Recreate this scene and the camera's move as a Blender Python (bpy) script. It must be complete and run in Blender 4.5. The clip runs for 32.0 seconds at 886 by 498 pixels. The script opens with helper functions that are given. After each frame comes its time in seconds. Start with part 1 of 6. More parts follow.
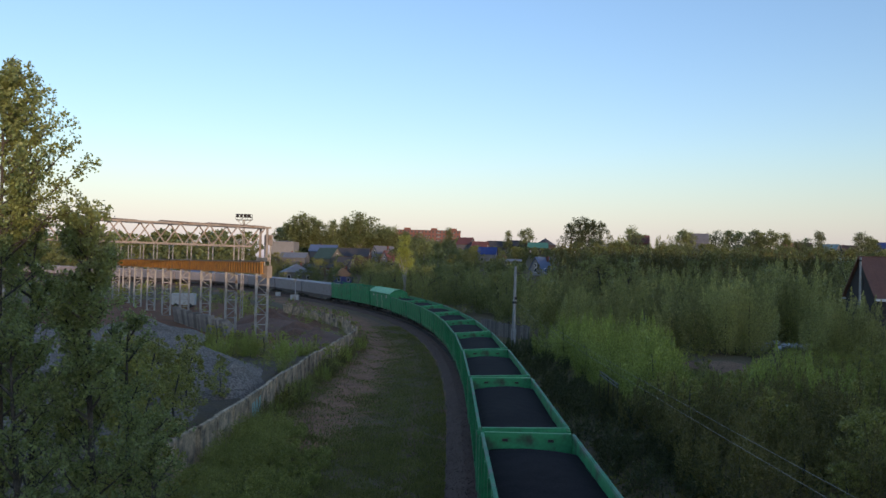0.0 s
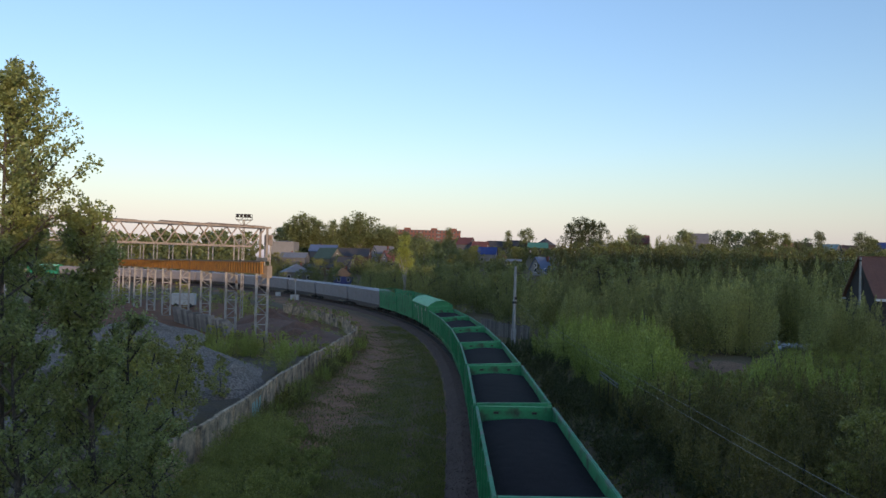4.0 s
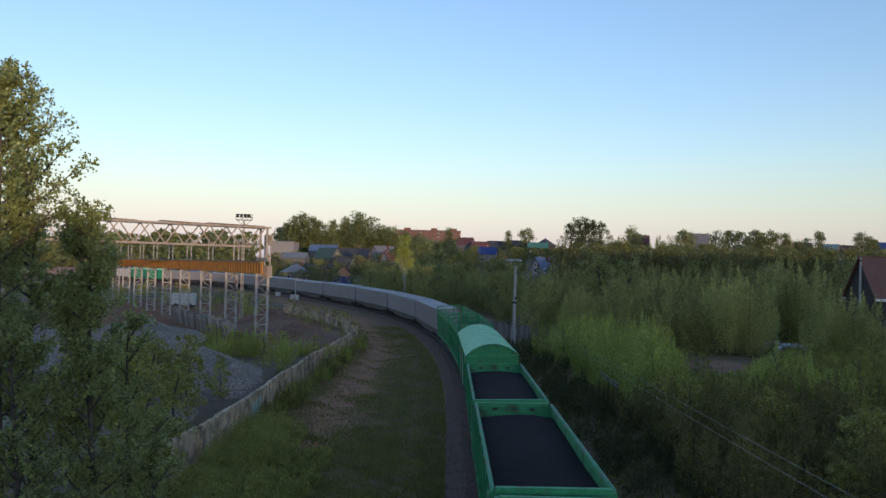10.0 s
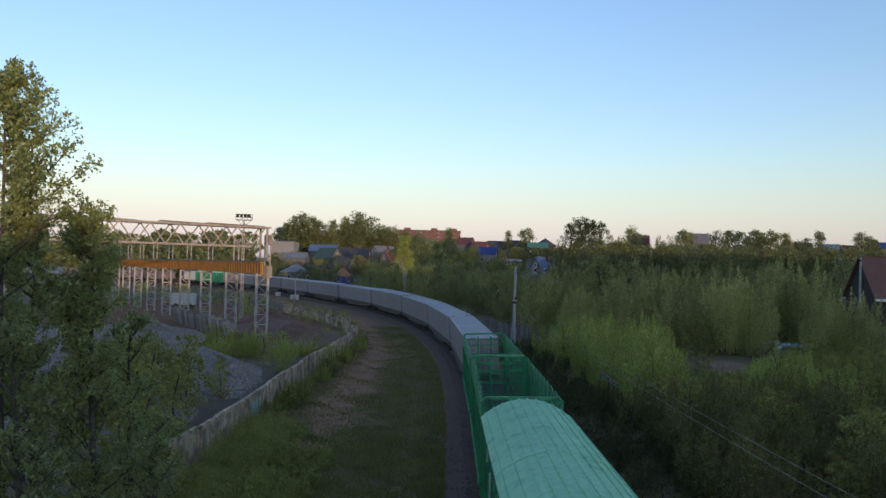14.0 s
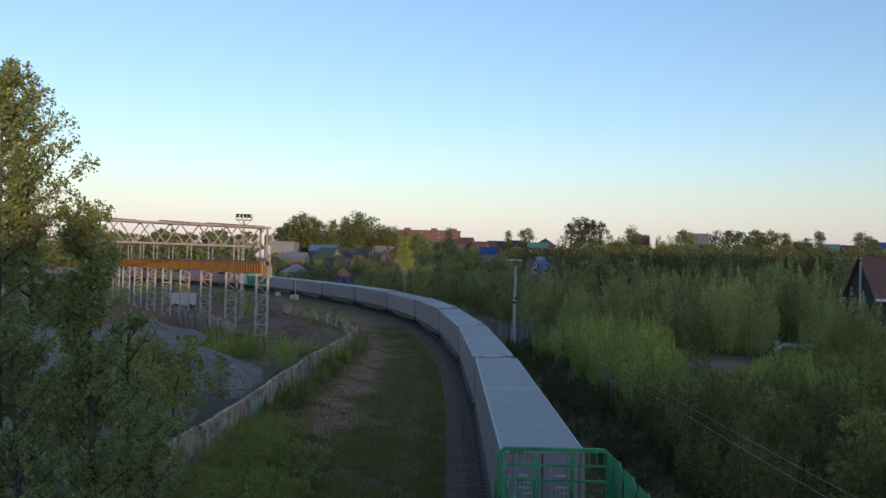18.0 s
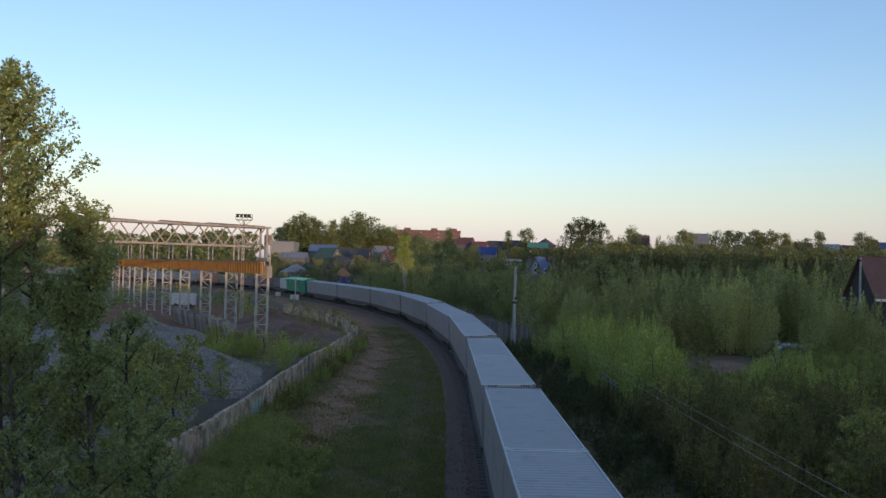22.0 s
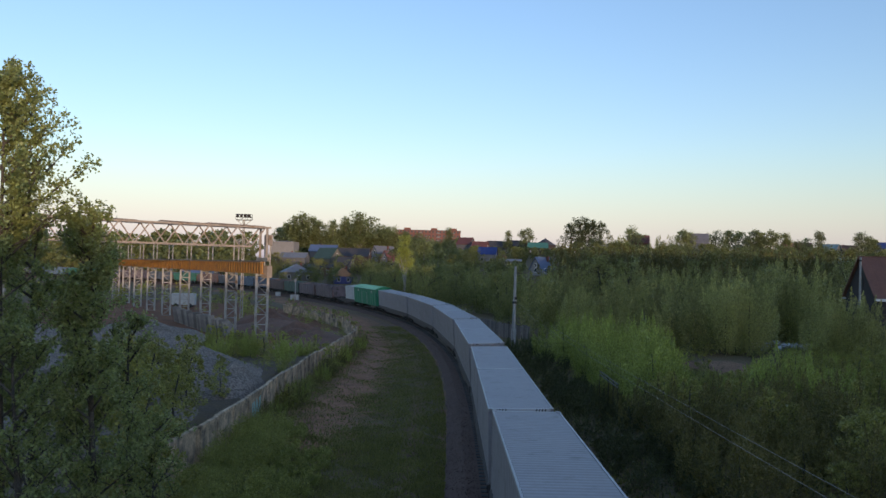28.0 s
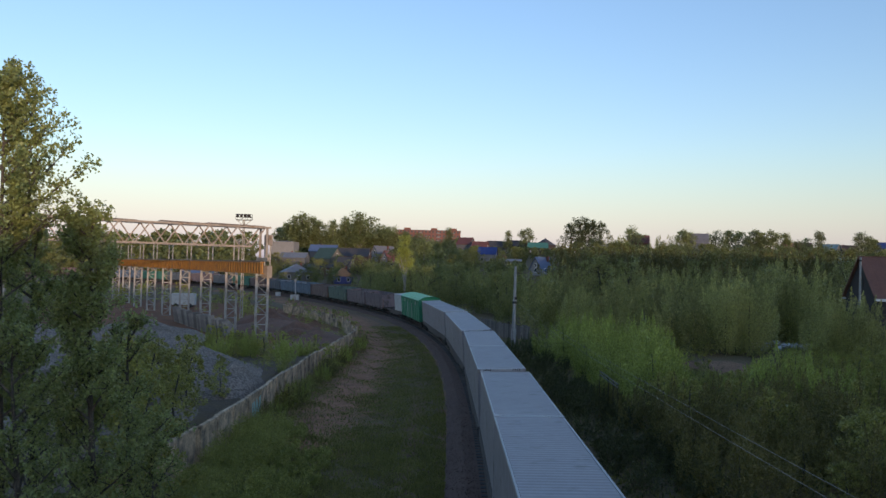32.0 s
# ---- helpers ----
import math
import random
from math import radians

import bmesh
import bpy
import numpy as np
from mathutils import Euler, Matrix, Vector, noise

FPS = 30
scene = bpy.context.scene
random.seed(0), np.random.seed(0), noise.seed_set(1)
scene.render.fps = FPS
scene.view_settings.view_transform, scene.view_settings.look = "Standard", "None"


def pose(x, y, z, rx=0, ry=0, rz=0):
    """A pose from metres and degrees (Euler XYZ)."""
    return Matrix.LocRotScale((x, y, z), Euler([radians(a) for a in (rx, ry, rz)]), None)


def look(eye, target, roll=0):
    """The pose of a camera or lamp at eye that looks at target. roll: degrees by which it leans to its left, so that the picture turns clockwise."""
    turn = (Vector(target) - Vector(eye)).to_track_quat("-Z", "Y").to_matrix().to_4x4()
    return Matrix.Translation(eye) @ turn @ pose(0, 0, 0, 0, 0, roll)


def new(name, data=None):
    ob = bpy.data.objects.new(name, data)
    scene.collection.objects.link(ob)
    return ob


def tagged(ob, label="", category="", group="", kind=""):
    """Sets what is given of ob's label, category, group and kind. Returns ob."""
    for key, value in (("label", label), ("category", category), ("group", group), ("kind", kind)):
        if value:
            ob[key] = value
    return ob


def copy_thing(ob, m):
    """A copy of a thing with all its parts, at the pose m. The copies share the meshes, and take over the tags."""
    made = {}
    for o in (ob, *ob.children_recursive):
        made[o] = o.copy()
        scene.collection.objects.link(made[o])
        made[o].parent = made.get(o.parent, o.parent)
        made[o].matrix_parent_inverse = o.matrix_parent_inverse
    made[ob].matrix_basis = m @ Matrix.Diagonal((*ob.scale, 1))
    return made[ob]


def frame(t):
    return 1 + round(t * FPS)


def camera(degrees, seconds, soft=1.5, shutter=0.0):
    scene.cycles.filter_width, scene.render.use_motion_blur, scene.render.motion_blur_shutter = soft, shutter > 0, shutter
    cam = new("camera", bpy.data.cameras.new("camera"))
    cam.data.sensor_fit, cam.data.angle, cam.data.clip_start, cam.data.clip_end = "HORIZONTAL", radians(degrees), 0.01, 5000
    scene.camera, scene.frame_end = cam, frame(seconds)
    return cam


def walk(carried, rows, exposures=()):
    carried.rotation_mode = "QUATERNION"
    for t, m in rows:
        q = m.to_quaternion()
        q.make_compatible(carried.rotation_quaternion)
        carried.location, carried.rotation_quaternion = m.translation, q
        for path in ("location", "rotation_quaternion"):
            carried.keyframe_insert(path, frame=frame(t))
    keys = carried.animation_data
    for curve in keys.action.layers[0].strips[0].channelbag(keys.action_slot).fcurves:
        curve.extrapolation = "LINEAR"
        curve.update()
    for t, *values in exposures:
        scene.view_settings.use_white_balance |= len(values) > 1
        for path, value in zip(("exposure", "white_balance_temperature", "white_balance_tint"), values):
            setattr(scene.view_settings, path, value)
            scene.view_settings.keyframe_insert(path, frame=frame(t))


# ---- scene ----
cam = camera(58.54, 32.0, soft=1.5)
EYE = Vector((0.0, 0.0, 9.243))
TILT = math.radians(1.384)
VIEW = look(EYE, EYE + Vector((0, 100 * math.cos(TILT), 100 * math.sin(TILT))), 1.45)
walk(cam, [(0.0, VIEW), (32.0, VIEW)], exposures=((0.0, 2.17, 7050, 25), (32.0, 2.17, 7050, 25)))

# ---- light: a setting sun behind the camera, low over trees added there, and the evening sky ----
SUN_AZ, SUN_EL = math.radians(156), math.radians(2.2)
SUN_DIR = Vector((math.sin(SUN_AZ) * math.cos(SUN_EL), math.cos(SUN_AZ) * math.cos(SUN_EL), math.sin(SUN_EL)))
world = bpy.data.worlds.new("evening_sky")
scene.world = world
world.use_nodes = True
wn, wl = world.node_tree.nodes, world.node_tree.links
sky = wn.new("ShaderNodeTexSky")
sky.sky_type = 'NISHITA'
sky.sun_disc = False
sky.sun_elevation, sky.sun_rotation = SUN_EL, SUN_AZ
sky.altitude, sky.air_density, sky.dust_density, sky.ozone_density = 100, 1.0, 0.3, 2.7
bg = wn["Background"]
bg.inputs["Strength"].default_value = 0.15
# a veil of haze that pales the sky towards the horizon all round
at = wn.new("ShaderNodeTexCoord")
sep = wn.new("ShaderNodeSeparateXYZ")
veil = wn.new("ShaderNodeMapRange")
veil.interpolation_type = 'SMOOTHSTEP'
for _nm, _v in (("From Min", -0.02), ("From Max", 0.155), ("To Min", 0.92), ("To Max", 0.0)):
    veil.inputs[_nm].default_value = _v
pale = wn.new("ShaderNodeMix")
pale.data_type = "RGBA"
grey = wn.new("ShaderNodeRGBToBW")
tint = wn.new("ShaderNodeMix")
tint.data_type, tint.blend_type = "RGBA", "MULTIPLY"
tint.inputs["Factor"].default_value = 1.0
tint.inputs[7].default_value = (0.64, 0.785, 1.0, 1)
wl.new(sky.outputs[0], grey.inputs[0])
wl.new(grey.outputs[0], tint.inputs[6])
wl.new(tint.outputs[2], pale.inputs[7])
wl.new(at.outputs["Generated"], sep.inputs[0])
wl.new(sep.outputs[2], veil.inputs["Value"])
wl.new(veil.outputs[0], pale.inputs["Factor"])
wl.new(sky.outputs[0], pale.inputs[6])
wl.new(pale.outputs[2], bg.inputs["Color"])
sun_data = bpy.data.lights.new("sun", 'SUN')
sun_data.energy, sun_data.angle, sun_data.color = 0.53, math.radians(0.53), (1.0, 0.78, 0.52)
sun = new("sun", sun_data)
sun.matrix_world = look(SUN_DIR * 300, (0, 0, 0))

# ---- materials ----
def mat(name, color, rough=0.7, metal=0.0, second=None, scale=3.0, amount=0.5, grain=0.0, grain_scale=40.0, bump=0.0,
        bump_scale=30.0, rust=None, rust_amount=0.35, rust_scale=1.3, per_object=0.0, per_island=0.0, spec=0.5, coords="Object"):
    m = bpy.data.materials.new(name)
    m.use_nodes = True
    n, l = m.node_tree.nodes, m.node_tree.links
    b = n["Principled BSDF"]
    b.inputs["Roughness"].default_value, b.inputs["Metallic"].default_value = rough, metal
    b.inputs["Specular IOR Level"].default_value = spec
    tc = n.new("ShaderNodeTexCoord")
    vec = tc.outputs[coords]

    def noise_tex(sc, detail=4.0):
        t = n.new("ShaderNodeTexNoise")
        t.inputs["Scale"].default_value, t.inputs["Detail"].default_value = sc, detail
        l.new(vec, t.inputs["Vector"])
        return t

    def ramp(sock, lo, hi):
        r = n.new("ShaderNodeMapRange")
        r.inputs["From Min"].default_value, r.inputs["From Max"].default_value = lo, hi
        l.new(sock, r.inputs["Value"])
        return r.outputs[0]

    def mix(fac, a, c, kind="MIX"):
        x = n.new("ShaderNodeMix")
        x.data_type, x.blend_type = "RGBA", kind
        for sock, v in ((x.inputs["Factor"], fac), (x.inputs[6], a), (x.inputs[7], c)):
            if isinstance(v, (int, float)):
                sock.default_value = v
            elif isinstance(v, tuple):
                sock.default_value = (*v, 1)
            else:
                l.new(v, sock)
        return x.outputs[2]

    second = second or tuple(c * 0.7 for c in color)
    col = mix(ramp(noise_tex(scale).outputs[0], 0.5 - amount / 2, 0.5 + amount / 2), color, second)
    if rust:
        col = mix(ramp(noise_tex(rust_scale, 8).outputs[0], 0.62 - rust_amount * 0.3, 0.72), col, rust)
    if grain:
        g = ramp(noise_tex(grain_scale, 2).outputs[0], 0.3, 0.7)
        gm = n.new("ShaderNodeMapRange")
        gm.inputs["To Min"].default_value, gm.inputs["To Max"].default_value = 1 - grain, 1 + grain
        l.new(g, gm.inputs["Value"])
        col = mix(1.0, col, gm.outputs[0], "MULTIPLY")
    for amount_of, node, out in ((per_object, "ShaderNodeObjectInfo", "Random"), (per_island, "ShaderNodeNewGeometry", "Random Per Island")):
        if amount_of:
            o = n.new(node)
            om = n.new("ShaderNodeMapRange")
            om.inputs["To Min"].default_value, om.inputs["To Max"].default_value = 1 - amount_of, 1 + amount_of
            l.new(o.outputs[out], om.inputs["Value"])
            col = mix(1.0, col, om.outputs[0], "MULTIPLY")
    l.new(col, b.inputs["Base Color"])
    if bump:
        bn = n.new("ShaderNodeBump")
        bn.inputs["Strength"].default_value, bn.inputs["Distance"].default_value = bump, 0.05
        l.new(noise_tex(bump_scale, 6).outputs[0], bn.inputs["Height"])
        l.new(bn.outputs[0], b.inputs["Normal"])
    return m


def leaf_mat(name, color, second, per_object=0.12, rough=0.5):
    m = mat(name, color, rough=rough, second=second, scale=0.5, amount=0.4, per_island=0.3, per_object=per_object, spec=0.2)
    n, l = m.node_tree.nodes, m.node_tree.links
    b = n["Principled BSDF"]
    t = n.new("ShaderNodeBsdfTranslucent")
    # a leaf lets through a little over half of what it throws back
    thin = n.new("ShaderNodeMix")
    thin.data_type, thin.blend_type = "RGBA", "MULTIPLY"
    thin.inputs["Factor"].default_value = 1.0
    thin.inputs[7].default_value = (0.6, 0.6, 0.45, 1)
    l.new(b.inputs["Base Color"].links[0].from_socket, thin.inputs[6])
    l.new(thin.outputs[2], t.inputs["Color"])
    x = n.new("ShaderNodeAddShader")
    l.new(b.outputs[0], x.inputs[0])
    l.new(t.outputs[0], x.inputs[1])
    l.new(x.outputs[0], n["Material Output"].inputs["Surface"])
    return m


GREEN = mat("green_wagon_paint", (0.018, 0.31, 0.13), 0.55, second=(0.014, 0.23, 0.095), scale=1.2, rust=(0.05, 0.06, 0.045), rust_amount=0.3,
            grain=0.12, grain_scale=9, bump=0.15, bump_scale=3, per_object=0.10, spec=0.3)
GREEN_TOP = mat("worn_pale_green_rail_paint", (0.10, 0.38, 0.22), 0.7, second=(0.05, 0.29, 0.15), scale=1.5, spec=0.25, rust=(0.22, 0.24, 0.2), rust_amount=0.5, grain=0.15, grain_scale=8)
ROOF_GREEN = mat("pale_green_roof_paint", (0.34, 0.70, 0.43), 0.75, second=(0.26, 0.60, 0.34), scale=0.6, rust=(0.18, 0.45, 0.28), rust_amount=0.15, rust_scale=1.2,
                 grain=0.1, grain_scale=5, bump=0.1, bump_scale=4, spec=0.25)
GREEN_BRIGHT = mat("fresh_green_wagon_paint", (0.02, 0.28, 0.16), 0.4, second=(0.016, 0.22, 0.12), scale=0.8, grain=0.1, grain_scale=5)
COAL = mat("coal", (0.0135, 0.0092, 0.0105), 0.9, second=(0.0165, 0.0115, 0.013), scale=1.5, grain=0.3, grain_scale=14, bump=0.12, bump_scale=12, spec=0.12)
CONT = mat("pale_grey_container_paint", (0.31, 0.282, 0.285), 0.5, second=(0.275, 0.25, 0.255), scale=0.5, rust=(0.2, 0.19, 0.18), rust_amount=0.12,
           grain=0.06, grain_scale=4, per_object=0.08, spec=0.3)
CONT_EDGE = mat("light_container_rail_paint", (0.45, 0.44, 0.44), 0.5, second=(0.36, 0.35, 0.35), scale=2, per_object=0.05)
UNDER = mat("black_underframe_steel", (0.018, 0.018, 0.02), 0.7, second=(0.035, 0.028, 0.022), scale=4, grain=0.3, grain_scale=20)
FLAT = mat("dull_brown_flatcar_paint", (0.085, 0.06, 0.055), 0.65, second=(0.05, 0.045, 0.045), scale=1.5, grain=0.2, grain_scale=10)
WHEEL = mat("worn_wheel_steel", (0.06, 0.045, 0.035), 0.5, 0.6, second=(0.03, 0.025, 0.022), scale=6)
WHITE = mat("dull_white_paint", (0.55, 0.55, 0.53), 0.6, second=(0.42, 0.42, 0.4), scale=2, grain=0.08, grain_scale=12)
ORANGE_STRIP = mat("faded_orange_strip", (0.32, 0.12, 0.03), 0.6, second=(0.22, 0.09, 0.03), scale=3)
GOND_TONES = [mat("gondola_paint_" + nm, c, 0.6, second=tuple(0.75 * v for v in c), scale=1.0, rust=(0.06, 0.05, 0.045), rust_amount=0.3, grain=0.15, grain_scale=8, per_object=0.08)
              for nm, c in (("mauve", (0.215, 0.165, 0.175)), ("grey_green", (0.12, 0.19, 0.155)), ("blue_grey", (0.13, 0.20, 0.27)), ("brown", (0.20, 0.14, 0.13)),
                            ("slate", (0.12, 0.15, 0.18)), ("sea_green", (0.05, 0.21, 0.155)))]

BALLAST = mat("grey_ballast_stone", (0.165, 0.100, 0.080), 0.95, second=(0.118, 0.072, 0.058), scale=1.2, grain=0.22, grain_scale=45, bump=0.15, bump_scale=30, per_island=0.5, spec=0.15)
RAIL = mat("rail_steel", (0.11, 0.085, 0.07), 0.4, 0.8, second=(0.08, 0.06, 0.05), scale=3)
SLEEPER = mat("weathered_sleeper", (0.10, 0.09, 0.085), 0.9, second=(0.06, 0.052, 0.048), scale=6, grain=0.3, grain_scale=30, per_object=0.3)
CONCRETE = mat("weathered_concrete", (0.70, 0.49, 0.31), 0.9, second=(0.46, 0.32, 0.205), scale=1.1, rust=(0.10, 0.082, 0.066), rust_amount=0.7, rust_scale=1.5,
               grain=0.25, grain_scale=14, bump=0.5, bump_scale=10, per_object=0.22)
CONC_POLE = mat("pale_concrete_pole", (0.36, 0.35, 0.33), 0.9, second=(0.28, 0.27, 0.25), scale=2, grain=0.15, grain_scale=20)
SLAB = mat("grey_slab", (0.33, 0.285, 0.245), 0.9, second=(0.18, 0.17, 0.16), scale=1.5, grain=0.25, grain_scale=12, per_object=0.35)
TEAL = mat("faded_teal_spray_paint", (0.42, 0.62, 0.52), 0.8, second=(0.3, 0.48, 0.42), scale=5, grain=0.3, grain_scale=15)
CRANE_GREY = mat("pale_grey_crane_paint", (0.42, 0.385, 0.34), 0.6, second=(0.33, 0.295, 0.255), scale=1.5, rust=(0.16, 0.09, 0.05), rust_amount=0.25, grain=0.15, grain_scale=10)
CRANE_TRUSS = mat("cream_truss_paint", (0.36, 0.30, 0.245), 0.6, second=(0.26, 0.205, 0.16), scale=1.5, rust=(0.22, 0.12, 0.06), rust_amount=0.25, grain=0.12, grain_scale=10)
CRANE_ORANGE = mat("orange_girder_paint", (0.43, 0.195, 0.028), 0.55, second=(0.34, 0.145, 0.022), scale=0.8, rust=(0.2, 0.09, 0.03), rust_amount=0.35, grain=0.12, grain_scale=8)
GRAVEL = mat("grey_gravel", (0.30, 0.243, 0.198), 0.95, second=(0.20, 0.160, 0.128), scale=0.5, grain=0.5, grain_scale=6, bump=1.0, bump_scale=7, spec=0.1)
EARTH = mat("red_brown_earth", (0.235, 0.105, 0.06), 0.95, second=(0.145, 0.07, 0.043), scale=0.6, grain=0.35, grain_scale=4, bump=1.0, bump_scale=3)
DRY_EARTH = mat("dry_pale_earth", (0.33, 0.19, 0.115), 0.95, second=(0.22, 0.125, 0.08), scale=0.7, grain=0.3, grain_scale=5, bump=0.8, bump_scale=4, spec=0.1)
OLD_WOOD = mat("grey_weathered_wood", (0.27, 0.225, 0.195), 0.9, second=(0.18, 0.15, 0.13), scale=3, grain=0.25, grain_scale=18, per_object=0.35)
BARK = mat("grey_brown_bark", (0.11, 0.09, 0.07), 0.95, second=(0.06, 0.05, 0.04), scale=6, grain=0.35, grain_scale=25, bump=0.8, bump_scale=18)
PALE_BARK = mat("pale_bark", (0.42, 0.40, 0.36), 0.9, second=(0.26, 0.24, 0.21), scale=3, grain=0.25, grain_scale=10)
LEAF_POPLAR = leaf_mat("poplar_leaf", (0.186, 0.212, 0.078), (0.141, 0.168, 0.063), 0.08, 0.4)
LEAF_WILLOW = leaf_mat("willow_leaf", (0.254, 0.278, 0.071), (0.197, 0.222, 0.059), 0.2)
LEAF_DARK = leaf_mat("dark_thicket_leaf", (0.185, 0.186, 0.066), (0.140, 0.146, 0.055), 0.15)
LEAF_GROVE = leaf_mat("grey_green_leaf", (0.230, 0.219, 0.080), (0.175, 0.171, 0.066), 0.34)
LEAF_ASPEN = leaf_mat("blackish_green_leaf", (0.07, 0.085, 0.04), (0.052, 0.066, 0.033), 0.15)
LEAF_HILL = leaf_mat("dull_hillside_leaf", (0.125, 0.135, 0.047), (0.094, 0.105, 0.038), 0.2)
LEAF_RUST = leaf_mat("olive_brown_leaf", (0.111, 0.093, 0.034), (0.082, 0.078, 0.028), 0.2)
LEAF_FAR = leaf_mat("far_tree_leaf", (0.135, 0.152, 0.062), (0.100, 0.118, 0.048), 0.2)
LEAF_WEED = leaf_mat("weed_leaf", (0.243, 0.239, 0.068), (0.190, 0.191, 0.055), 0.15)
LEAF_SAPLING = leaf_mat("sapling_leaf", (0.202, 0.194, 0.053), (0.156, 0.153, 0.044), 0.18)
# willow leaf darkened: the near thicket's shade is put into its colour
LEAF_WILLOW_SHADED = leaf_mat("shaded_willow_leaf", (0.130, 0.108, 0.036), (0.101, 0.087, 0.030), 0.18)
# deep shade below the bushes, put into the colour of low leaves
LEAF_SHADE = leaf_mat("shade_toned_herb_leaf", (0.061, 0.065, 0.024), (0.046, 0.050, 0.020), 0.2)
GRASS = leaf_mat("grass_blade", (0.172, 0.160, 0.050), (0.140, 0.128, 0.043), 0.0)


# ---- mesh helpers ----
def part(name, bm, material, parent, label=""):
    me = bpy.data.meshes.new(name)
    bm.to_mesh(me)
    bm.free()
    me.materials.append(material)
    ob = new(name, me)
    ob.parent = parent
    return tagged(ob, label)


def thing(name, m, label, category, group="", kind=""):
    ob = new(name)
    ob.matrix_basis = m
    ob.empty_display_size = 0.3
    return tagged(ob, label, category, group, kind)


def solid(bm, m, sx, sy, sz):
    """A box of that size about the pose m."""
    v = [bm.verts.new(m @ Vector((x * sx / 2, y * sy / 2, z * sz / 2))) for x in (-1, 1) for y in (-1, 1) for z in (-1, 1)]
    for a, b, c, d in ((0, 1, 3, 2), (4, 6, 7, 5), (0, 4, 5, 1), (2, 3, 7, 6), (0, 2, 6, 4), (1, 5, 7, 3)):
        bm.faces.new((v[a], v[b], v[c], v[d]))


def box(bm, x, y, z, sx, sy, sz, rz=0.0, rx=0.0, ry=0.0):
    solid(bm, pose(x, y, z, rx, ry, rz), sx, sy, sz)


def bar(bm, a, b, w, h=None):
    a, b = Vector(a), Vector(b)
    d = b - a
    q = d.to_track_quat("Y", "Z").to_matrix().to_4x4()
    solid(bm, Matrix.Translation((a + b) / 2) @ q, w, d.length, h or w)


def tube(bm, a, b, r0, r1, seg=8):
    a, b = Vector(a), Vector(b)
    q = (b - a).to_track_quat("Z", "Y")
    rings = []
    for p, r in ((a, r0), (b, r1)):
        rings.append([bm.verts.new(p + q @ Vector((r * math.cos(i * math.tau / seg), r * math.sin(i * math.tau / seg), 0))) for i in range(seg)])
    for i in range(seg):
        j = (i + 1) % seg
        bm.faces.new((rings[0][i], rings[0][j], rings[1][j], rings[1][i]))
    bm.faces.new(rings[1])
    bm.faces.new(list(reversed(rings[0])))


def mesh_from(name, verts, faces, material, smooth=False):
    me = bpy.data.meshes.new(name)
    me.from_pydata([tuple(map(float, v)) for v in verts], [], [tuple(map(int, f)) for f in faces])
    me.materials.append(material)
    if smooth:
        me.polygons.foreach_set("use_smooth", [True] * len(me.polygons))
    me.update()
    return me


# ---- the line of the railway: arc length s, curving to the left and rising gently ----
K_AT = np.array([0, 30, 60, 90, 120, 150, 180, 215, 260, 285, 330, 420])
K_VAL = np.array([-0.0012, 0.0014, 0.0030, 0.0034, 0.0043, 0.0038, 0.0002, 0.0029, 0.0076, 0.0076, 0.0015, 0.0])
LINE_S = np.arange(-400.0, 760.0, 1.0)
_k = np.interp(LINE_S, K_AT, K_VAL, left=0.0, right=0.0)
_k[LINE_S < 0] = 0.0
_th = np.concatenate([[0], np.cumsum((_k[1:] + _k[:-1]) / 2)]) 
_th = _th - _th[400] - 0.0035
_dx, _dy = -np.sin(_th), np.cos(_th)
_X = np.concatenate([[0], np.cumsum((_dx[1:] + _dx[:-1]) / 2)])
_Y = np.concatenate([[0], np.cumsum((_dy[1:] + _dy[:-1]) / 2)])
LINE_X, LINE_Y, LINE_TH = _X - _X[400] + 3.097, _Y - _Y[400] + 20.0, _th


def rail_z(s):
    s = np.asarray(s, float)
    return np.where(s < 55, 0.00694 * np.clip(s - 25, 0, None) ** 2 / 60, 0.00694 * (s - 40))


def cant(s):
    """The curve's outer rail lies higher."""
    return 0.0774 * min(max(s / 60, 0.0), 1.0)


def on_line(s, off=0.0, up=0.0):
    x, y, t = (float(np.interp(s, LINE_S, a)) for a in (LINE_X, LINE_Y, LINE_TH))
    c = cant(s)
    side, rise = off * math.cos(c) - up * math.sin(c), up * math.cos(c) + (off + 0.78) * math.sin(c)
    return Vector((x + side * math.cos(t), y + side * math.sin(t), float(rail_z(s)) + rise))


def line_heading(s):
    return float(np.interp(s, LINE_S, LINE_TH))


def to_line(x, y):
    """Arc length and signed offset (left is negative) of points."""
    x, y = np.atleast_1d(np.asarray(x, float)), np.atleast_1d(np.asarray(y, float))
    s, off = np.empty_like(x), np.empty_like(x)
    lx, ly = LINE_X[::4], LINE_Y[::4]
    for i in range(0, len(x), 4000):
        d = (x[i:i + 4000, None] - lx) ** 2 + (y[i:i + 4000, None] - ly) ** 2
        j = d.argmin(1) * 4
        t = LINE_TH[j]
        ex, ey = x[i:i + 4000] - LINE_X[j], y[i:i + 4000] - LINE_Y[j]
        s[i:i + 4000] = LINE_S[j] - ex * np.sin(t) + ey * np.cos(t)
        off[i:i + 4000] = ex * np.cos(t) + ey * np.sin(t)
    return s, off


# ---- the ground ----
WALL_Y = np.array([-200, 20, 36, 48, 58, 70, 85, 100, 118, 140, 165, 190, 300])
WALL_X = np.array([-12.6, -12.1, -11.9, -11.5, -11.7, -11.7, -11.2, -10.8, -14.0, -22.5, -33.0, -46.0, -130.0])


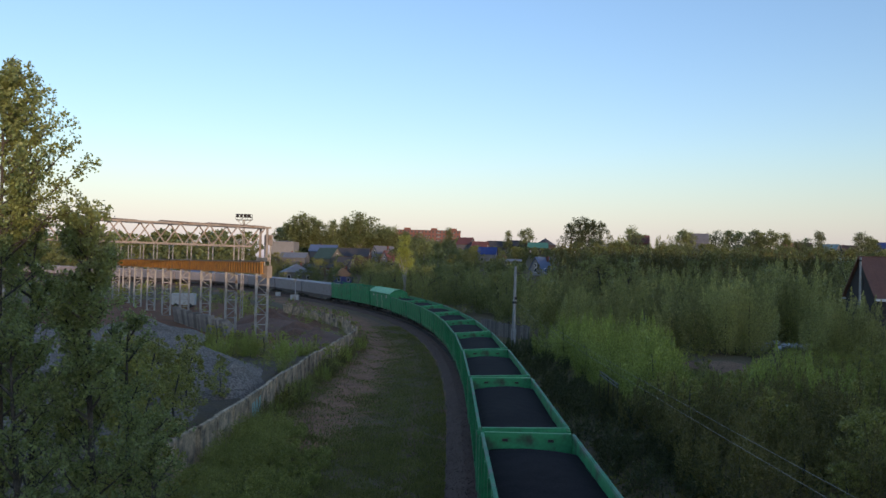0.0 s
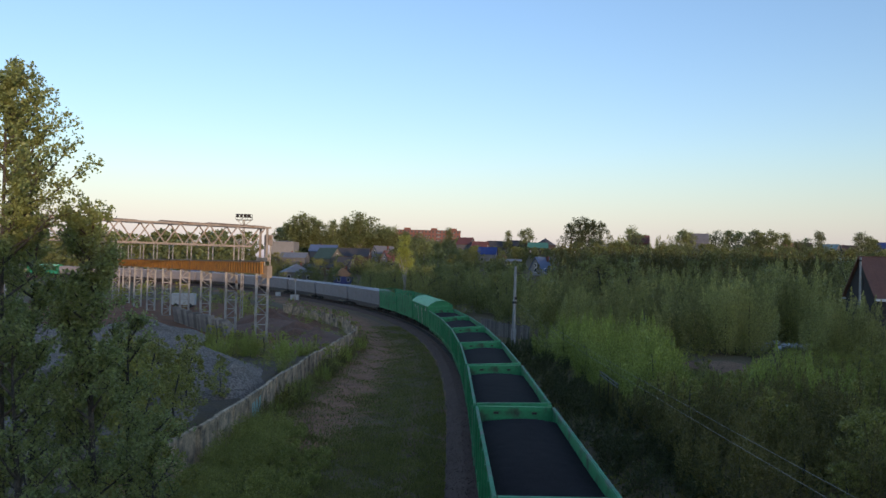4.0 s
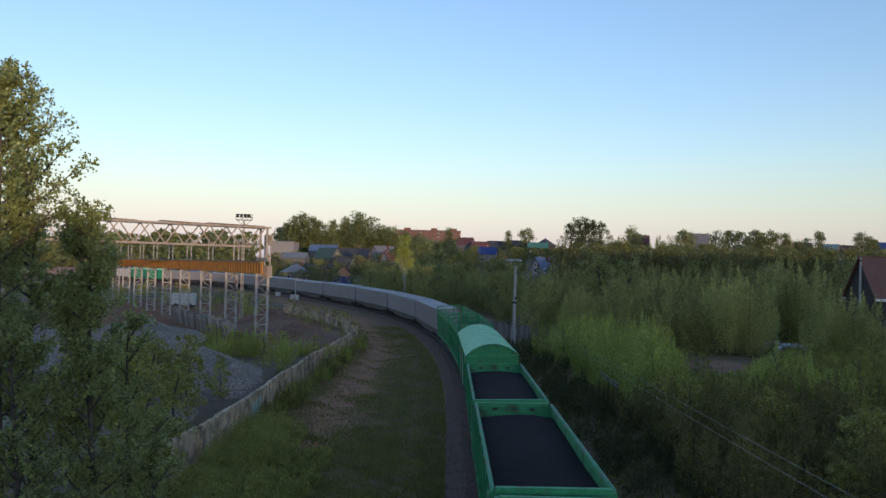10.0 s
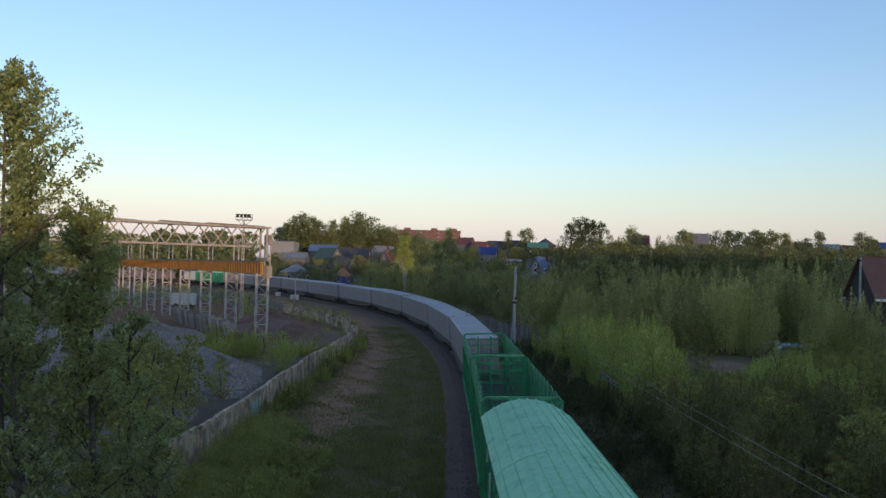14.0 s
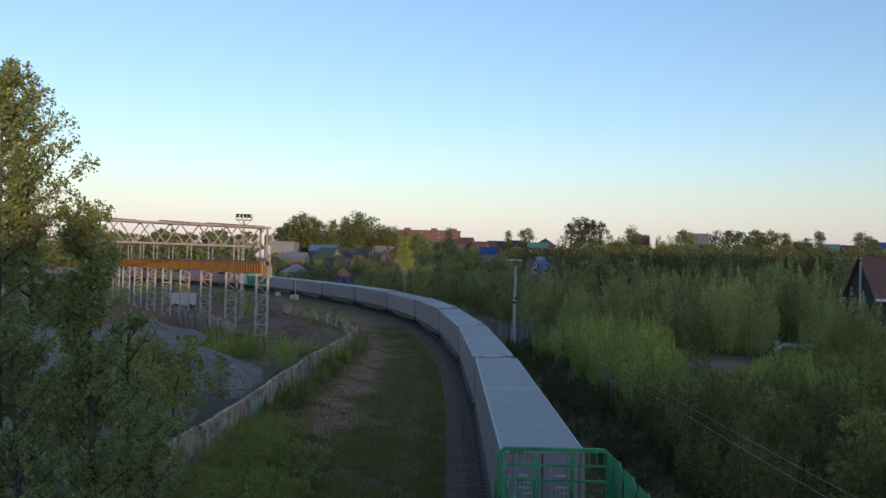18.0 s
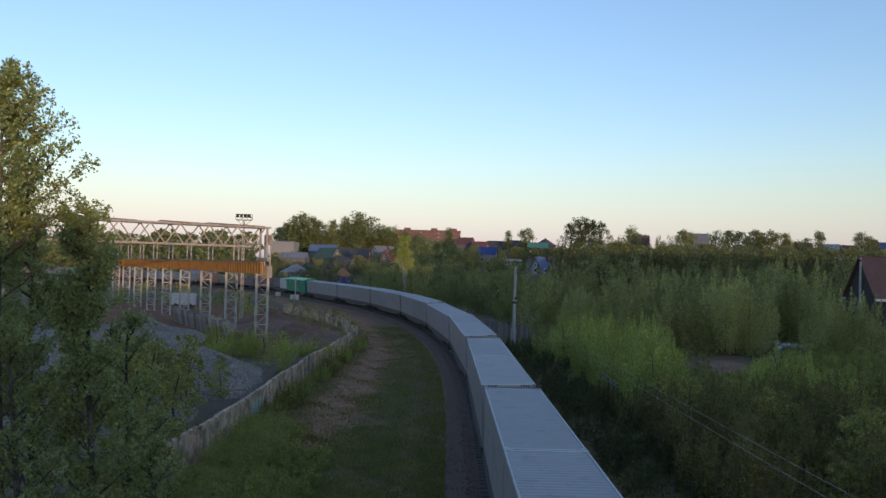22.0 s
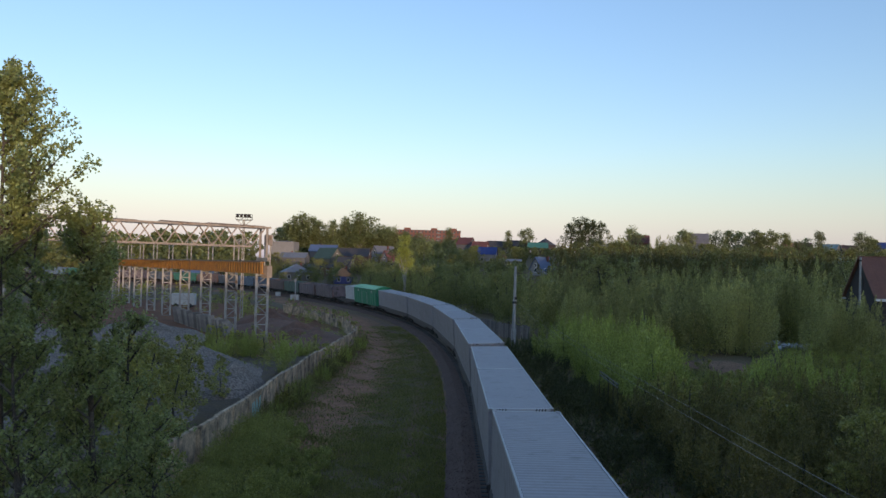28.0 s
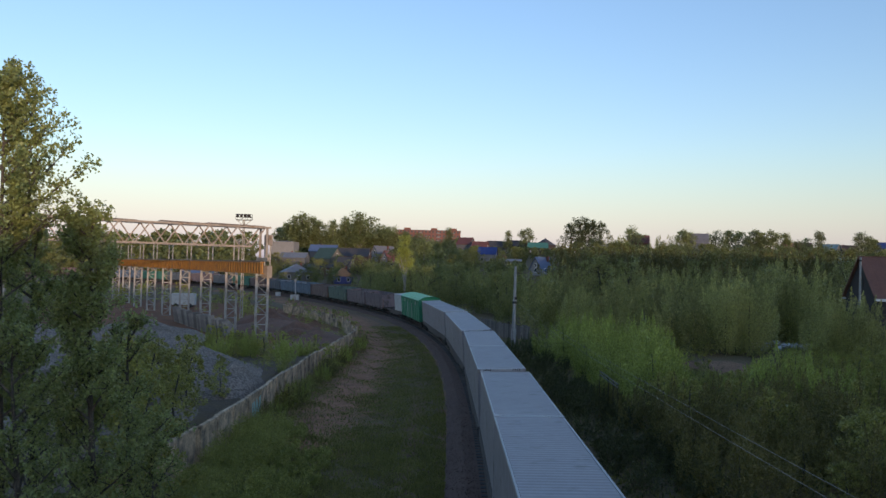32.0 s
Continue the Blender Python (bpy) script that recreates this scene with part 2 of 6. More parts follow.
def sstep(a, b, v):
    t = np.clip((v - a) / (b - a), 0, 1)
    return t * t * (3 - 2 * t)


def wobble(x, y, f, seed=0.0):
    return (np.sin(x * f + 1.3 * seed) * np.cos(y * f * 1.1 + seed) + 0.6 * np.sin(x * f * 2.3 + y * f * 1.7 + 2 * seed) + 0.4 * np.cos(y * f * 3.1 - x * f * 2.9 + seed)) / 2


def ground_z(x, y):
    x, y = np.atleast_1d(np.asarray(x, float)), np.atleast_1d(np.asarray(y, float))
    s, off = to_line(x, y)
    near = rail_z(s) - 0.62 - 0.12 * sstep(3, 6, np.abs(off)) + 0.06 * wobble(x, y, 0.55) + 0.05 * wobble(x, y, 1.7, 2.0)
    start = 265 - 135 * sstep(0, 45, x)
    up = np.maximum(0, y - start)
    hill = 34 * (1 - np.exp(-up * 0.075 / 34)) + 1.0 * wobble(x, y, 0.02, 1.0) * sstep(0, 60, up)
    hill = hill * sstep(8, 70, np.abs(off)) * sstep(-420, -120, x - 0.25 * y + 40)
    yard = sstep(0.3, 1.5, np.interp(y, WALL_Y, WALL_X) - x) * (1.15 + 0.12 * wobble(x, y, 0.3, 4.0)) * (1 - sstep(190, 240, y)) * (1 - 0.75 * sstep(72, 88, y + 0.3 * (x + 20)))
    return near + hill + yard


def ground_at(x, y):
    return float(ground_z(x, y)[0])


def graded(lo, hi, dense_lo, dense_hi, step):
    out = list(np.arange(dense_lo, dense_hi, step))
    v, d = dense_hi, step
    while v < hi:
        out.append(v)
        d *= 1.22
        v += d
    v, d = dense_lo - step, step
    while v > lo:
        out.insert(0, v)
        d *= 1.22
        v -= d
    return np.array([lo] + out + [hi])


def dirt_track(y):
    """How far the trodden dirt runs beside the line: it swings away from it towards the bridge."""
    return np.interp(y, (40, 58, 75, 95), (11.0, 10.6, 9.9, 8.6))


def build_ground():
    gx, gy = graded(-2600, 2600, -60, 60, 0.9), graded(-700, 4600, 18, 150, 0.9)
    xx, yy = np.meshgrid(gx, gy)
    x, y = xx.ravel(), yy.ravel()
    z = ground_z(x, y)
    w, h = len(gx), len(gy)
    i = np.arange(w * h).reshape(h, w)
    faces = np.stack([i[:-1, :-1], i[:-1, 1:], i[1:, 1:], i[1:, :-1]], -1).reshape(-1, 4)
    m = bpy.data.materials.new("meadow_ground")
    m.use_nodes = True
    n, l = m.node_tree.nodes, m.node_tree.links
    b = n["Principled BSDF"]
    b.inputs["Roughness"].default_value = 0.95
    b.inputs["Specular IOR Level"].default_value = 0.2
    tc = n.new("ShaderNodeTexCoord")

    def tex(sc, detail=5):
        t = n.new("ShaderNodeTexNoise")
        t.inputs["Scale"].default_value, t.inputs["Detail"].default_value = sc, detail
        l.new(tc.outputs["Object"], t.inputs["Vector"])
        return t.outputs[0]

    def fit_range(sock, lo, hi, a=0.0, c=1.0):
        r = n.new("ShaderNodeMapRange")
        for nm, v in (("From Min", lo), ("From Max", hi), ("To Min", a), ("To Max", c)):
            r.inputs[nm].default_value = v
        l.new(sock, r.inputs["Value"])
        return r.outputs[0]

    def mix(fac, a, c, kind="MIX"):
        q = n.new("ShaderNodeMix")
        q.data_type, q.blend_type = "RGBA", kind
        for sock, v in ((q.inputs["Factor"], fac), (q.inputs[6], a), (q.inputs[7], c)):
            if isinstance(v, float):
                sock.default_value = v
            elif isinstance(v, tuple):
                sock.default_value = (*v, 1)
            else:
                l.new(v, sock)
        return q.outputs[2]

    def mask(name, lo=0.15, hi=0.95, soft=0.45):
        a = n.new("ShaderNodeAttribute")
        a.attribute_name = name
        s = n.new("ShaderNodeMath")
        s.operation = "ADD"
        l.new(a.outputs["Fac"], s.inputs[0])
        l.new(fit_range(tex(0.9, 8), 0.25, 0.75, -soft, soft), s.inputs[1])
        return fit_range(s.outputs[0], lo, hi)

    grass = mix(fit_range(tex(0.35), 0.35, 0.65), (0.155, 0.118, 0.056), (0.185, 0.13, 0.07))
    grass = mix(fit_range(tex(2.2), 0.45, 0.75), grass, (0.19, 0.122, 0.078))
    soil = mix(fit_range(tex(1.4, 8), 0.35, 0.65), (0.44, 0.205, 0.112), (0.28, 0.128, 0.070))
    earth = mix(fit_range(tex(0.5, 8), 0.35, 0.65), (0.28, 0.115, 0.058), (0.18, 0.08, 0.044))
    stone = mix(fit_range(tex(5.0, 8), 0.35, 0.65), (0.17, 0.13, 0.105), (0.11, 0.083, 0.066))
    col = mix(mask("soil"), grass, soil)
    col = mix(mask("earth"), col, earth)
    col = mix(mask("stone"), col, stone)
    col = mix(1.0, col, fit_range(tex(14, 3), 0.3, 0.7, 0.65, 1.35), "MULTIPLY")
    l.new(col, b.inputs["Base Color"])
    bn = n.new("ShaderNodeBump")
    bn.inputs["Strength"].default_value, bn.inputs["Distance"].default_value = 0.9, 0.08
    l.new(tex(6, 8), bn.inputs["Height"])
    l.new(bn.outputs[0], b.inputs["Normal"])
    me = mesh_from("ground", np.stack([x, y, z], 1), faces, m, True)
    s, off = to_line(x, y)
    inside = np.interp(y, WALL_Y, WALL_X) - x
    soil_v = np.exp(-((off + dirt_track(y) + 0.8 * wobble(x, y, 0.12)) / 2.6) ** 2) * (1.0 + 0.25 * sstep(50, 64, y)) * sstep(36, 44, y) + 0.62 * np.exp(-((off + 4.9) / 0.45) ** 2) + 0.45 * np.exp(-((np.abs(off) - 3.2) / 0.9) ** 2)
    soil_v *= (s > -50) & (s < 400)
    soil_v = np.maximum(soil_v, 0.75 * np.exp(-((x - 27) / 6) ** 2 - ((y - 72) / 9) ** 2))
    earth_v = sstep(0.4, 3, inside) * sstep(78, 89, y + 0.5 * (x + 20)) * (1 - sstep(165, 185, y)) * (1 - sstep(75, 90, -x)) * 1.15
    stone_v = 0.5 * np.exp(-((off + 4.3) / 1.1) ** 2) * (s > -50) * (s < 300) + sstep(0.3, 2, inside) * (1 - sstep(80, 92, y + 0.5 * (x + 20))) * sstep(14, 40, y) * 0.6
    for name, v in (("soil", soil_v), ("earth", earth_v), ("stone", stone_v)):
        me.attributes.new(name, 'FLOAT', 'POINT').data.foreach_set("value", v.astype(np.float32))
    tagged(new("ground", me), "grassy trackside ground with bare dirt tracks and brown earth", "ground", kind="structure")


build_ground()


# ---- the permanent way ----
def swept(name, s_list, profile, material, closed=False):
    """A profile of (offset, height) points carried along the line."""
    verts, faces = [], []
    k = len(profile)
    for s in s_list:
        for o, h in profile:
            verts.append(on_line(s, o, h))
    for i in range(len(s_list) - 1):
        for j in range(k if closed else k - 1):
            a, b = i * k + j, i * k + (j + 1) % k
            faces.append((a, b, b + k, a + k))
    return mesh_from(name, verts, faces, material)


def build_track():
    stretch = np.concatenate([np.arange(-60, 300, 2.0), np.arange(300, 740, 6.0)])
    bed = tagged(new("ballast_bed", swept("ballast_bed", stretch, [(-3.3, -0.72), (-2.75, -0.5), (-2.0, -0.2), (-0.2, -0.19), (0.2, -0.19), (2.0, -0.2), (2.75, -0.5), (3.3, -0.72)], BALLAST)),
                 "grey crushed stone ballast of the railway track", "ballast", kind="structure")
    rail_profile = [(-0.036, 0.0), (0.036, 0.0), (0.036, -0.04), (0.01, -0.05), (0.01, -0.15), (0.07, -0.17), (0.07, -0.18), (-0.07, -0.18), (-0.07, -0.17), (-0.01, -0.15), (-0.01, -0.05), (-0.036, -0.04)]
    track = thing("railway_track", Matrix(), "curving single railway track on concrete sleepers", "railway track", kind="structure")
    for side in (-0.78, 0.78):
        ob = new("rail", swept("rail", stretch, [(side + o, h) for o, h in rail_profile], RAIL, True))
        ob.parent = track
    bm = bmesh.new()
    box(bm, 0, 0, -0.235, 2.7, 0.26, 0.14)
    me = bpy.data.meshes.new("sleeper")
    bm.to_mesh(me)
    bm.free()
    me.materials.append(SLEEPER)
    for i in range(230):
        s = 2 + i * 0.62
        ob = new("sleeper", me)
        ob.parent = track
        ob.matrix_basis = Matrix.Translation(on_line(s)) @ pose(0, 0, 0, 0, 0, math.degrees(line_heading(s))) @ Matrix.Rotation(-cant(s), 4, 'Y')
    # loose stones on the shoulders
    rng = np.random.default_rng(5)
    verts, faces = [], []
    for i in range(6000):
        s = 8 + 130 * rng.random() ** 1.6
        o = -1.45 - 1.75 * rng.random()
        h = -0.19 if o > -2 else (-0.2 - 0.4 * (-2 - o))
        c = on_line(s, o, h + 0.0)
        r = 0.015 + 0.03 * rng.random()
        k = len(verts)
        for q in ((1, 0, -.3), (-.5, .9, -.3), (-.5, -.9, -.3), (0, 0, 1)):
            verts.append(c + Vector([r * (a + 0.5 * (rng.random() - 0.5)) for a in q]))
        faces += [(k, k + 1, k + 3), (k + 1, k + 2, k + 3), (k + 2, k, k + 3)]
    tagged(new("loose_ballast", mesh_from("loose_ballast", verts, faces, BALLAST)), "loose grey ballast stones on the shoulder", "stones", kind="stuff")


build_track()


# ---- the train ----
SPEED, LEAD = 9.132, 119.82     # metres a second; place of the covered wagon's leading end at the start
# metres by which the train runs ahead of that even pace, at seconds: it slows a little, then gathers speed
PACE_AT, PACE = (0, 17, 19, 22, 25, 27, 28, 29, 30, 31, 32), (0.0, 0.0, -0.15, -0.4, -0.6, -0.3, -0.05, 0.4, 0.85, 1.25, 1.65)
RIDES = []                       # (thing, place of its middle in the train, bogie half spacing)


def bogie(parent, y):
    bm = bmesh.new()
    for x in (-1.02, 1.02):
        box(bm, x, y, 0.52, 0.16, 2.3, 0.2)
        for k in (-0.93, 0.93):
            box(bm, x, y + k, 0.5, 0.24, 0.34, 0.34)
        box(bm, x, y, 0.4, 0.18, 0.7, 0.42)
    box(bm, 0, y, 0.62, 2.3, 0.5, 0.28)
    b = part("bogie", bm, UNDER, parent)
    for k in (-0.925, 0.925):
        bm = bmesh.new()
        for x in (-0.76, 0.76):
            tube(bm, (x - 0.065, y + k, 0.475), (x + 0.065, y + k, 0.475), 0.475, 0.46, 16)
        tube(bm, (-0.76, y + k, 0.475), (0.76, y + k, 0.475), 0.08, 0.08, 8)
        part("wheelset", bm, WHEEL, b, "dark steel wheelset")


def coupler(parent, y0, y1):
    bm = bmesh.new()
    bar(bm, (0, y0, 1.05), (0, y1, 1.05), 0.2, 0.24)
    box(bm, 0.05, y1, 1.05, 0.34, 0.22, 0.4)
    part("coupler", bm, UNDER, parent)


def underframe(parent, half, width=2.4, material=UNDER):
    bm = bmesh.new()
    box(bm, 0, 0, 1.05, 0.4, 2 * half, 0.3)
    for x in (-width / 2, width / 2):
        box(bm, x, 0, 1.12, 0.14, 2 * half, 0.2)
    for k in (-0.98, -0.35, 0.35, 0.98):
        box(bm, 0, k * half, 1.1, width, 0.2, 0.22)
    tube(bm, (-0.7, -0.6, 0.8), (-0.7, 0.5, 0.8), 0.17, 0.17, 10)
    box(bm, 0.6, 0.8, 0.8, 0.4, 0.7, 0.3)
    part("underframe", bm, material, parent)


def gondola(paint, rail_paint, load, label):
    """An open coal wagon, 13.9 m over its couplers; its floor is hidden under the load."""
    g = thing("gondola_wagon", Matrix(), label, "freight wagon", "wagons of the train")
    hl, hw, z0, z1 = 6.5, 1.58, 1.22, 3.42
    underframe(g, 6.3)
    for x in (-1, 1):
        bm = bmesh.new()
        box(bm, x * hw, 0, (z0 + z1) / 2, 0.05, 2 * hl, z1 - z0)
        box(bm, x * (hw + 0.045), 0, z0 + 0.1, 0.1, 2 * hl, 0.2)
        side = part("side_wall", bm, paint, g)
        for i in range(8):
            bm = bmesh.new()
            y = -hl + 0.07 + i * (2 * hl - 0.14) / 7
            box(bm, x * (hw + 0.06), y, (z0 + z1) / 2, 0.11, 0.15, z1 - z0 - 0.02)
            part("side_rib", bm, paint, side)
        for i in range(7):
            bm = bmesh.new()
            y = -hl + 0.07 + (i + 0.5) * (2 * hl - 0.14) / 7
            box(bm, x * (hw + 0.04), y, z0 - 0.12, 0.05, 1.2, 0.22)
            part("hatch", bm, paint, side)
        bm = bmesh.new()
        box(bm, x * (hw + 0.02), 0, z1 + 0.05, 0.11, 2 * hl + 0.1, 0.1)
        part("top_rail", bm, rail_paint, g, "worn pale top rail")
        bm = bmesh.new()
        box(bm, x * (hw + 0.02), 0, z1 + 0.11, 0.04, 2 * hl, 0.02)
        part("rail_lip", bm, rail_paint, g)
    for y in (-1, 1):
        bm = bmesh.new()
        box(bm, 0, y * hl, (z0 + z1) / 2, 2 * hw - 0.05, 0.05, z1 - z0)
        end = part("end_wall", bm, paint, g)
        for k in (-0.78, 0.78):
            bm = bmesh.new()
            box(bm, k, y * (hl + 0.07), (z0 + z1) / 2, 0.16, 0.1, z1 - z0 - 0.1)
            part("end_post", bm, paint, end)
        for k in (1.7, 2.35, 3.0):
            bm = bmesh.new()
            box(bm, 0, y * (hl + 0.05), k, 2 * hw - 0.1, 0.06, 0.1)
            part("end_bar", bm, paint, end)
        bm = bmesh.new()
        box(bm, 0, y * (hl + 0.02), z1 + 0.04, 2 * hw - 0.12, 0.16, 0.16)
        part("end_rail", bm, rail_paint if paint is not GREEN else GREEN, g)
        for k in (-0.8, 0.8):
            bm = bmesh.new()
            box(bm, k, y * (hl - 0.045), z1 - 0.14, 0.2, 0.05, 0.09)
            part("lashing_ring", bm, UNDER, end)
        bm = bmesh.new()
        for k in range(7):
            box(bm, -hw - 0.13 + 0.0, y * (hl - 0.3), z0 + 0.1 + k * 0.33, 0.03, 0.42, 0.03)
        for k in (-0.2, 0.2):
            box(bm, -hw - 0.13, y * (hl - 0.3) + k, z0 + 1.05, 0.03, 0.03, 2.2)
        part("ladder", bm, rail_paint, g)
        bm = bmesh.new()
        box(bm, -hw + 0.1, y * (hl + 0.1), z0 + 0.75, 0.05, 0.1, 1.7)
        part("corner_post", bm, ORANGE_STRIP, g, "orange painted corner post")
        bogie(g, y * 4.33)
        coupler(g, y * 6.3, y * 6.9)
    if load:
        rng = np.random.default_rng(load)
        n, m = 24, 60
        xs, ys = np.linspace(-hw + 0.03, hw - 0.03, n), np.linspace(-hl + 0.03, hl - 0.03, m)
        xx, yy = np.meshgrid(xs, ys)
        h = z1 - 0.34 + 0.16 * (1 - (xx / hw) ** 2) + 0.05 * wobble(xx * 0.9, yy * 0.7, 0.5, load) + 0.006 * rng.standard_normal(xx.shape)
        h -= 0.22 * sstep(hl - 1.3, hl, np.abs(yy))
        i = np.arange(n * m).reshape(m, n)
        f = np.stack([i[:-1, :-1], i[:-1, 1:], i[1:, 1:], i[1:, :-1]], -1).reshape(-1, 4)
        ob = new("coal_load", mesh_from("coal_load", np.stack([xx.ravel(), yy.ravel(), h.ravel()], 1), f, COAL, True))
        ob.parent = g
        tagged(ob, "black coal load")
    else:
        bm = bmesh.new()
        box(bm, 0, 0, z0 + 0.05, 2 * hw - 0.06, 2 * hl - 0.06, 0.08)
        part("floor", bm, UNDER, g)
    return g


def arched_roof(parent, hl, hw, z0, rise, material, seams=9, label=""):
    """A curved roof sheet with folded seams along it."""
    bm = bmesh.new()
    n = 18
    prof = []
    for i in range(n + 1):
        a = -1 + 2 * i / n
        prof.append((a * hw, z0 + rise * (1 - abs(a) ** 2.2)))
    rows = []
    for y in (-hl, hl):
        rows.append([bm.verts.new((x, y, z)) for x, z in prof] + [bm.verts.new((x, y, z - 0.05)) for x, z in reversed(prof)])
    k = len(rows[0])
    for i in range(k):
        j = (i + 1) % k
        bm.faces.new((rows[0][i], rows[0][j], rows[1][j], rows[1][i]))
    roof = part("roof", bm, material, parent, label)
    for i in range(seams):
        a = -1 + 2 * (i + 0.5) / seams
        bm = bmesh.new()
        box(bm, a * hw, 0, z0 + rise * (1 - abs(a) ** 2.2) + 0.012, 0.05, 2 * hl - 0.02, 0.05, ry=math.degrees(math.atan(2.2 * rise / hw * abs(a) ** 1.2 * (1 if a > 0 else -1))))
        part("roof_seam", bm, material, roof)
    for y in (-0.02, ):
        bm = bmesh.new()
        for i in range(n):
            bar(bm, (prof[i][0], y, prof[i][1] + 0.01), (prof[i + 1][0], y, prof[i + 1][1] + 0.01), 0.07, 0.03)
        part("roof_joint", bm, material, roof)
    for y in (-1, 1):
        bm = bmesh.new()
        v = [bm.verts.new((x, y * (hl - 0.12), z)) for x, z in prof]
        w = [bm.verts.new((x, y * (hl - 0.17), z)) for x, z in prof]
        bm.faces.new(v)
        bm.faces.new(list(reversed(w)))
        part("gable", bm, GREEN, roof)
    return roof


def covered_wagon(paint, roof_paint, hl, z1, rise, label, name="covered_wagon", seams=9):
    g = thing(name, Matrix(), label, "freight wagon", "wagons of the train")
    hw, z0 = 1.52, 1.15
    underframe(g, hl - 0.2)
    for x in (-1, 1):
        bm = bmesh.new()
        box(bm, x * hw, 0, (z0 + z1) / 2, 0.06, 2 * hl, z1 - z0)
        side = part("side_wall", bm, paint, g)
        for i in range(11):
            y = -hl + 0.08 + i * (2 * hl - 0.16) / 10
            bm = bmesh.new()
            box(bm, x * (hw + 0.06), y, (z0 + z1) / 2, 0.1, 0.12, z1 - z0 - 0.05)
            part("side_rib", bm, paint, side)
        bm = bmesh.new()
        box(bm, x * (hw + 0.075), 0, z0 + 1.25, 0.06, 3.8, 2.3)
        door = part("sliding_door", bm, paint, g, "sliding door with pale edge bars")
        for k in (-1.9, -0.95, 0, 0.95, 1.9):
            bm = bmesh.new()
            box(bm, x * (hw + 0.125), k, z0 + 1.25, 0.05, 0.08, 2.3)
            part("door_bar", bm, WHITE if abs(k) == 1.9 else paint, door)
        bm = bmesh.new()
        box(bm, x * (hw + 0.07), 0, z1 - 0.06, 0.1, 2 * hl, 0.1)
        part("eave_rail", bm, paint, g)
        for k in (-0.62, 0.62):
            bm = bmesh.new()
            box(bm, x * (hw + 0.05), k * hl, z1 - 0.55, 0.06, 0.7, 0.42)
            part("vent_hatch", bm, WHITE, side, "pale vent hatch")
    for y in (-1, 1):
        bm = bmesh.new()
        box(bm, 0, y * hl, (z0 + z1) / 2, 2 * hw + 0.06, 0.06, z1 - z0)
        end = part("end_wall", bm, paint, g)
        for k in (-0.52, 0.52):
            bm = bmesh.new()
            box(bm, k, y * (hl + 0.07), (z0 + z1) / 2 - 0.05, 0.13, 0.14, z1 - z0 - 0.15)
            part("end_post", bm, paint, end)
        for k in (-1, 1):
            bm = bmesh.new()
            box(bm, k * (hw - 0.03), y * (hl + 0.05), (z0 + z1) / 2, 0.12, 0.08, z1 - z0)
            part("corner_post", bm, paint, end)
        bm = bmesh.new()
        box(bm, 0, y * (hl + 0.06), z1 - 0.06, 2 * hw, 0.1, 0.12)
        part("end_rail", bm, paint, end)
        bogie(g, y * (hl - 2.1))
        coupler(g, y * (hl - 0.2), y * (hl + 0.5))
    arched_roof(g, hl + 0.08, hw + 0.12, z1, rise, roof_paint, seams, "pale green sheet metal roof")
    return g


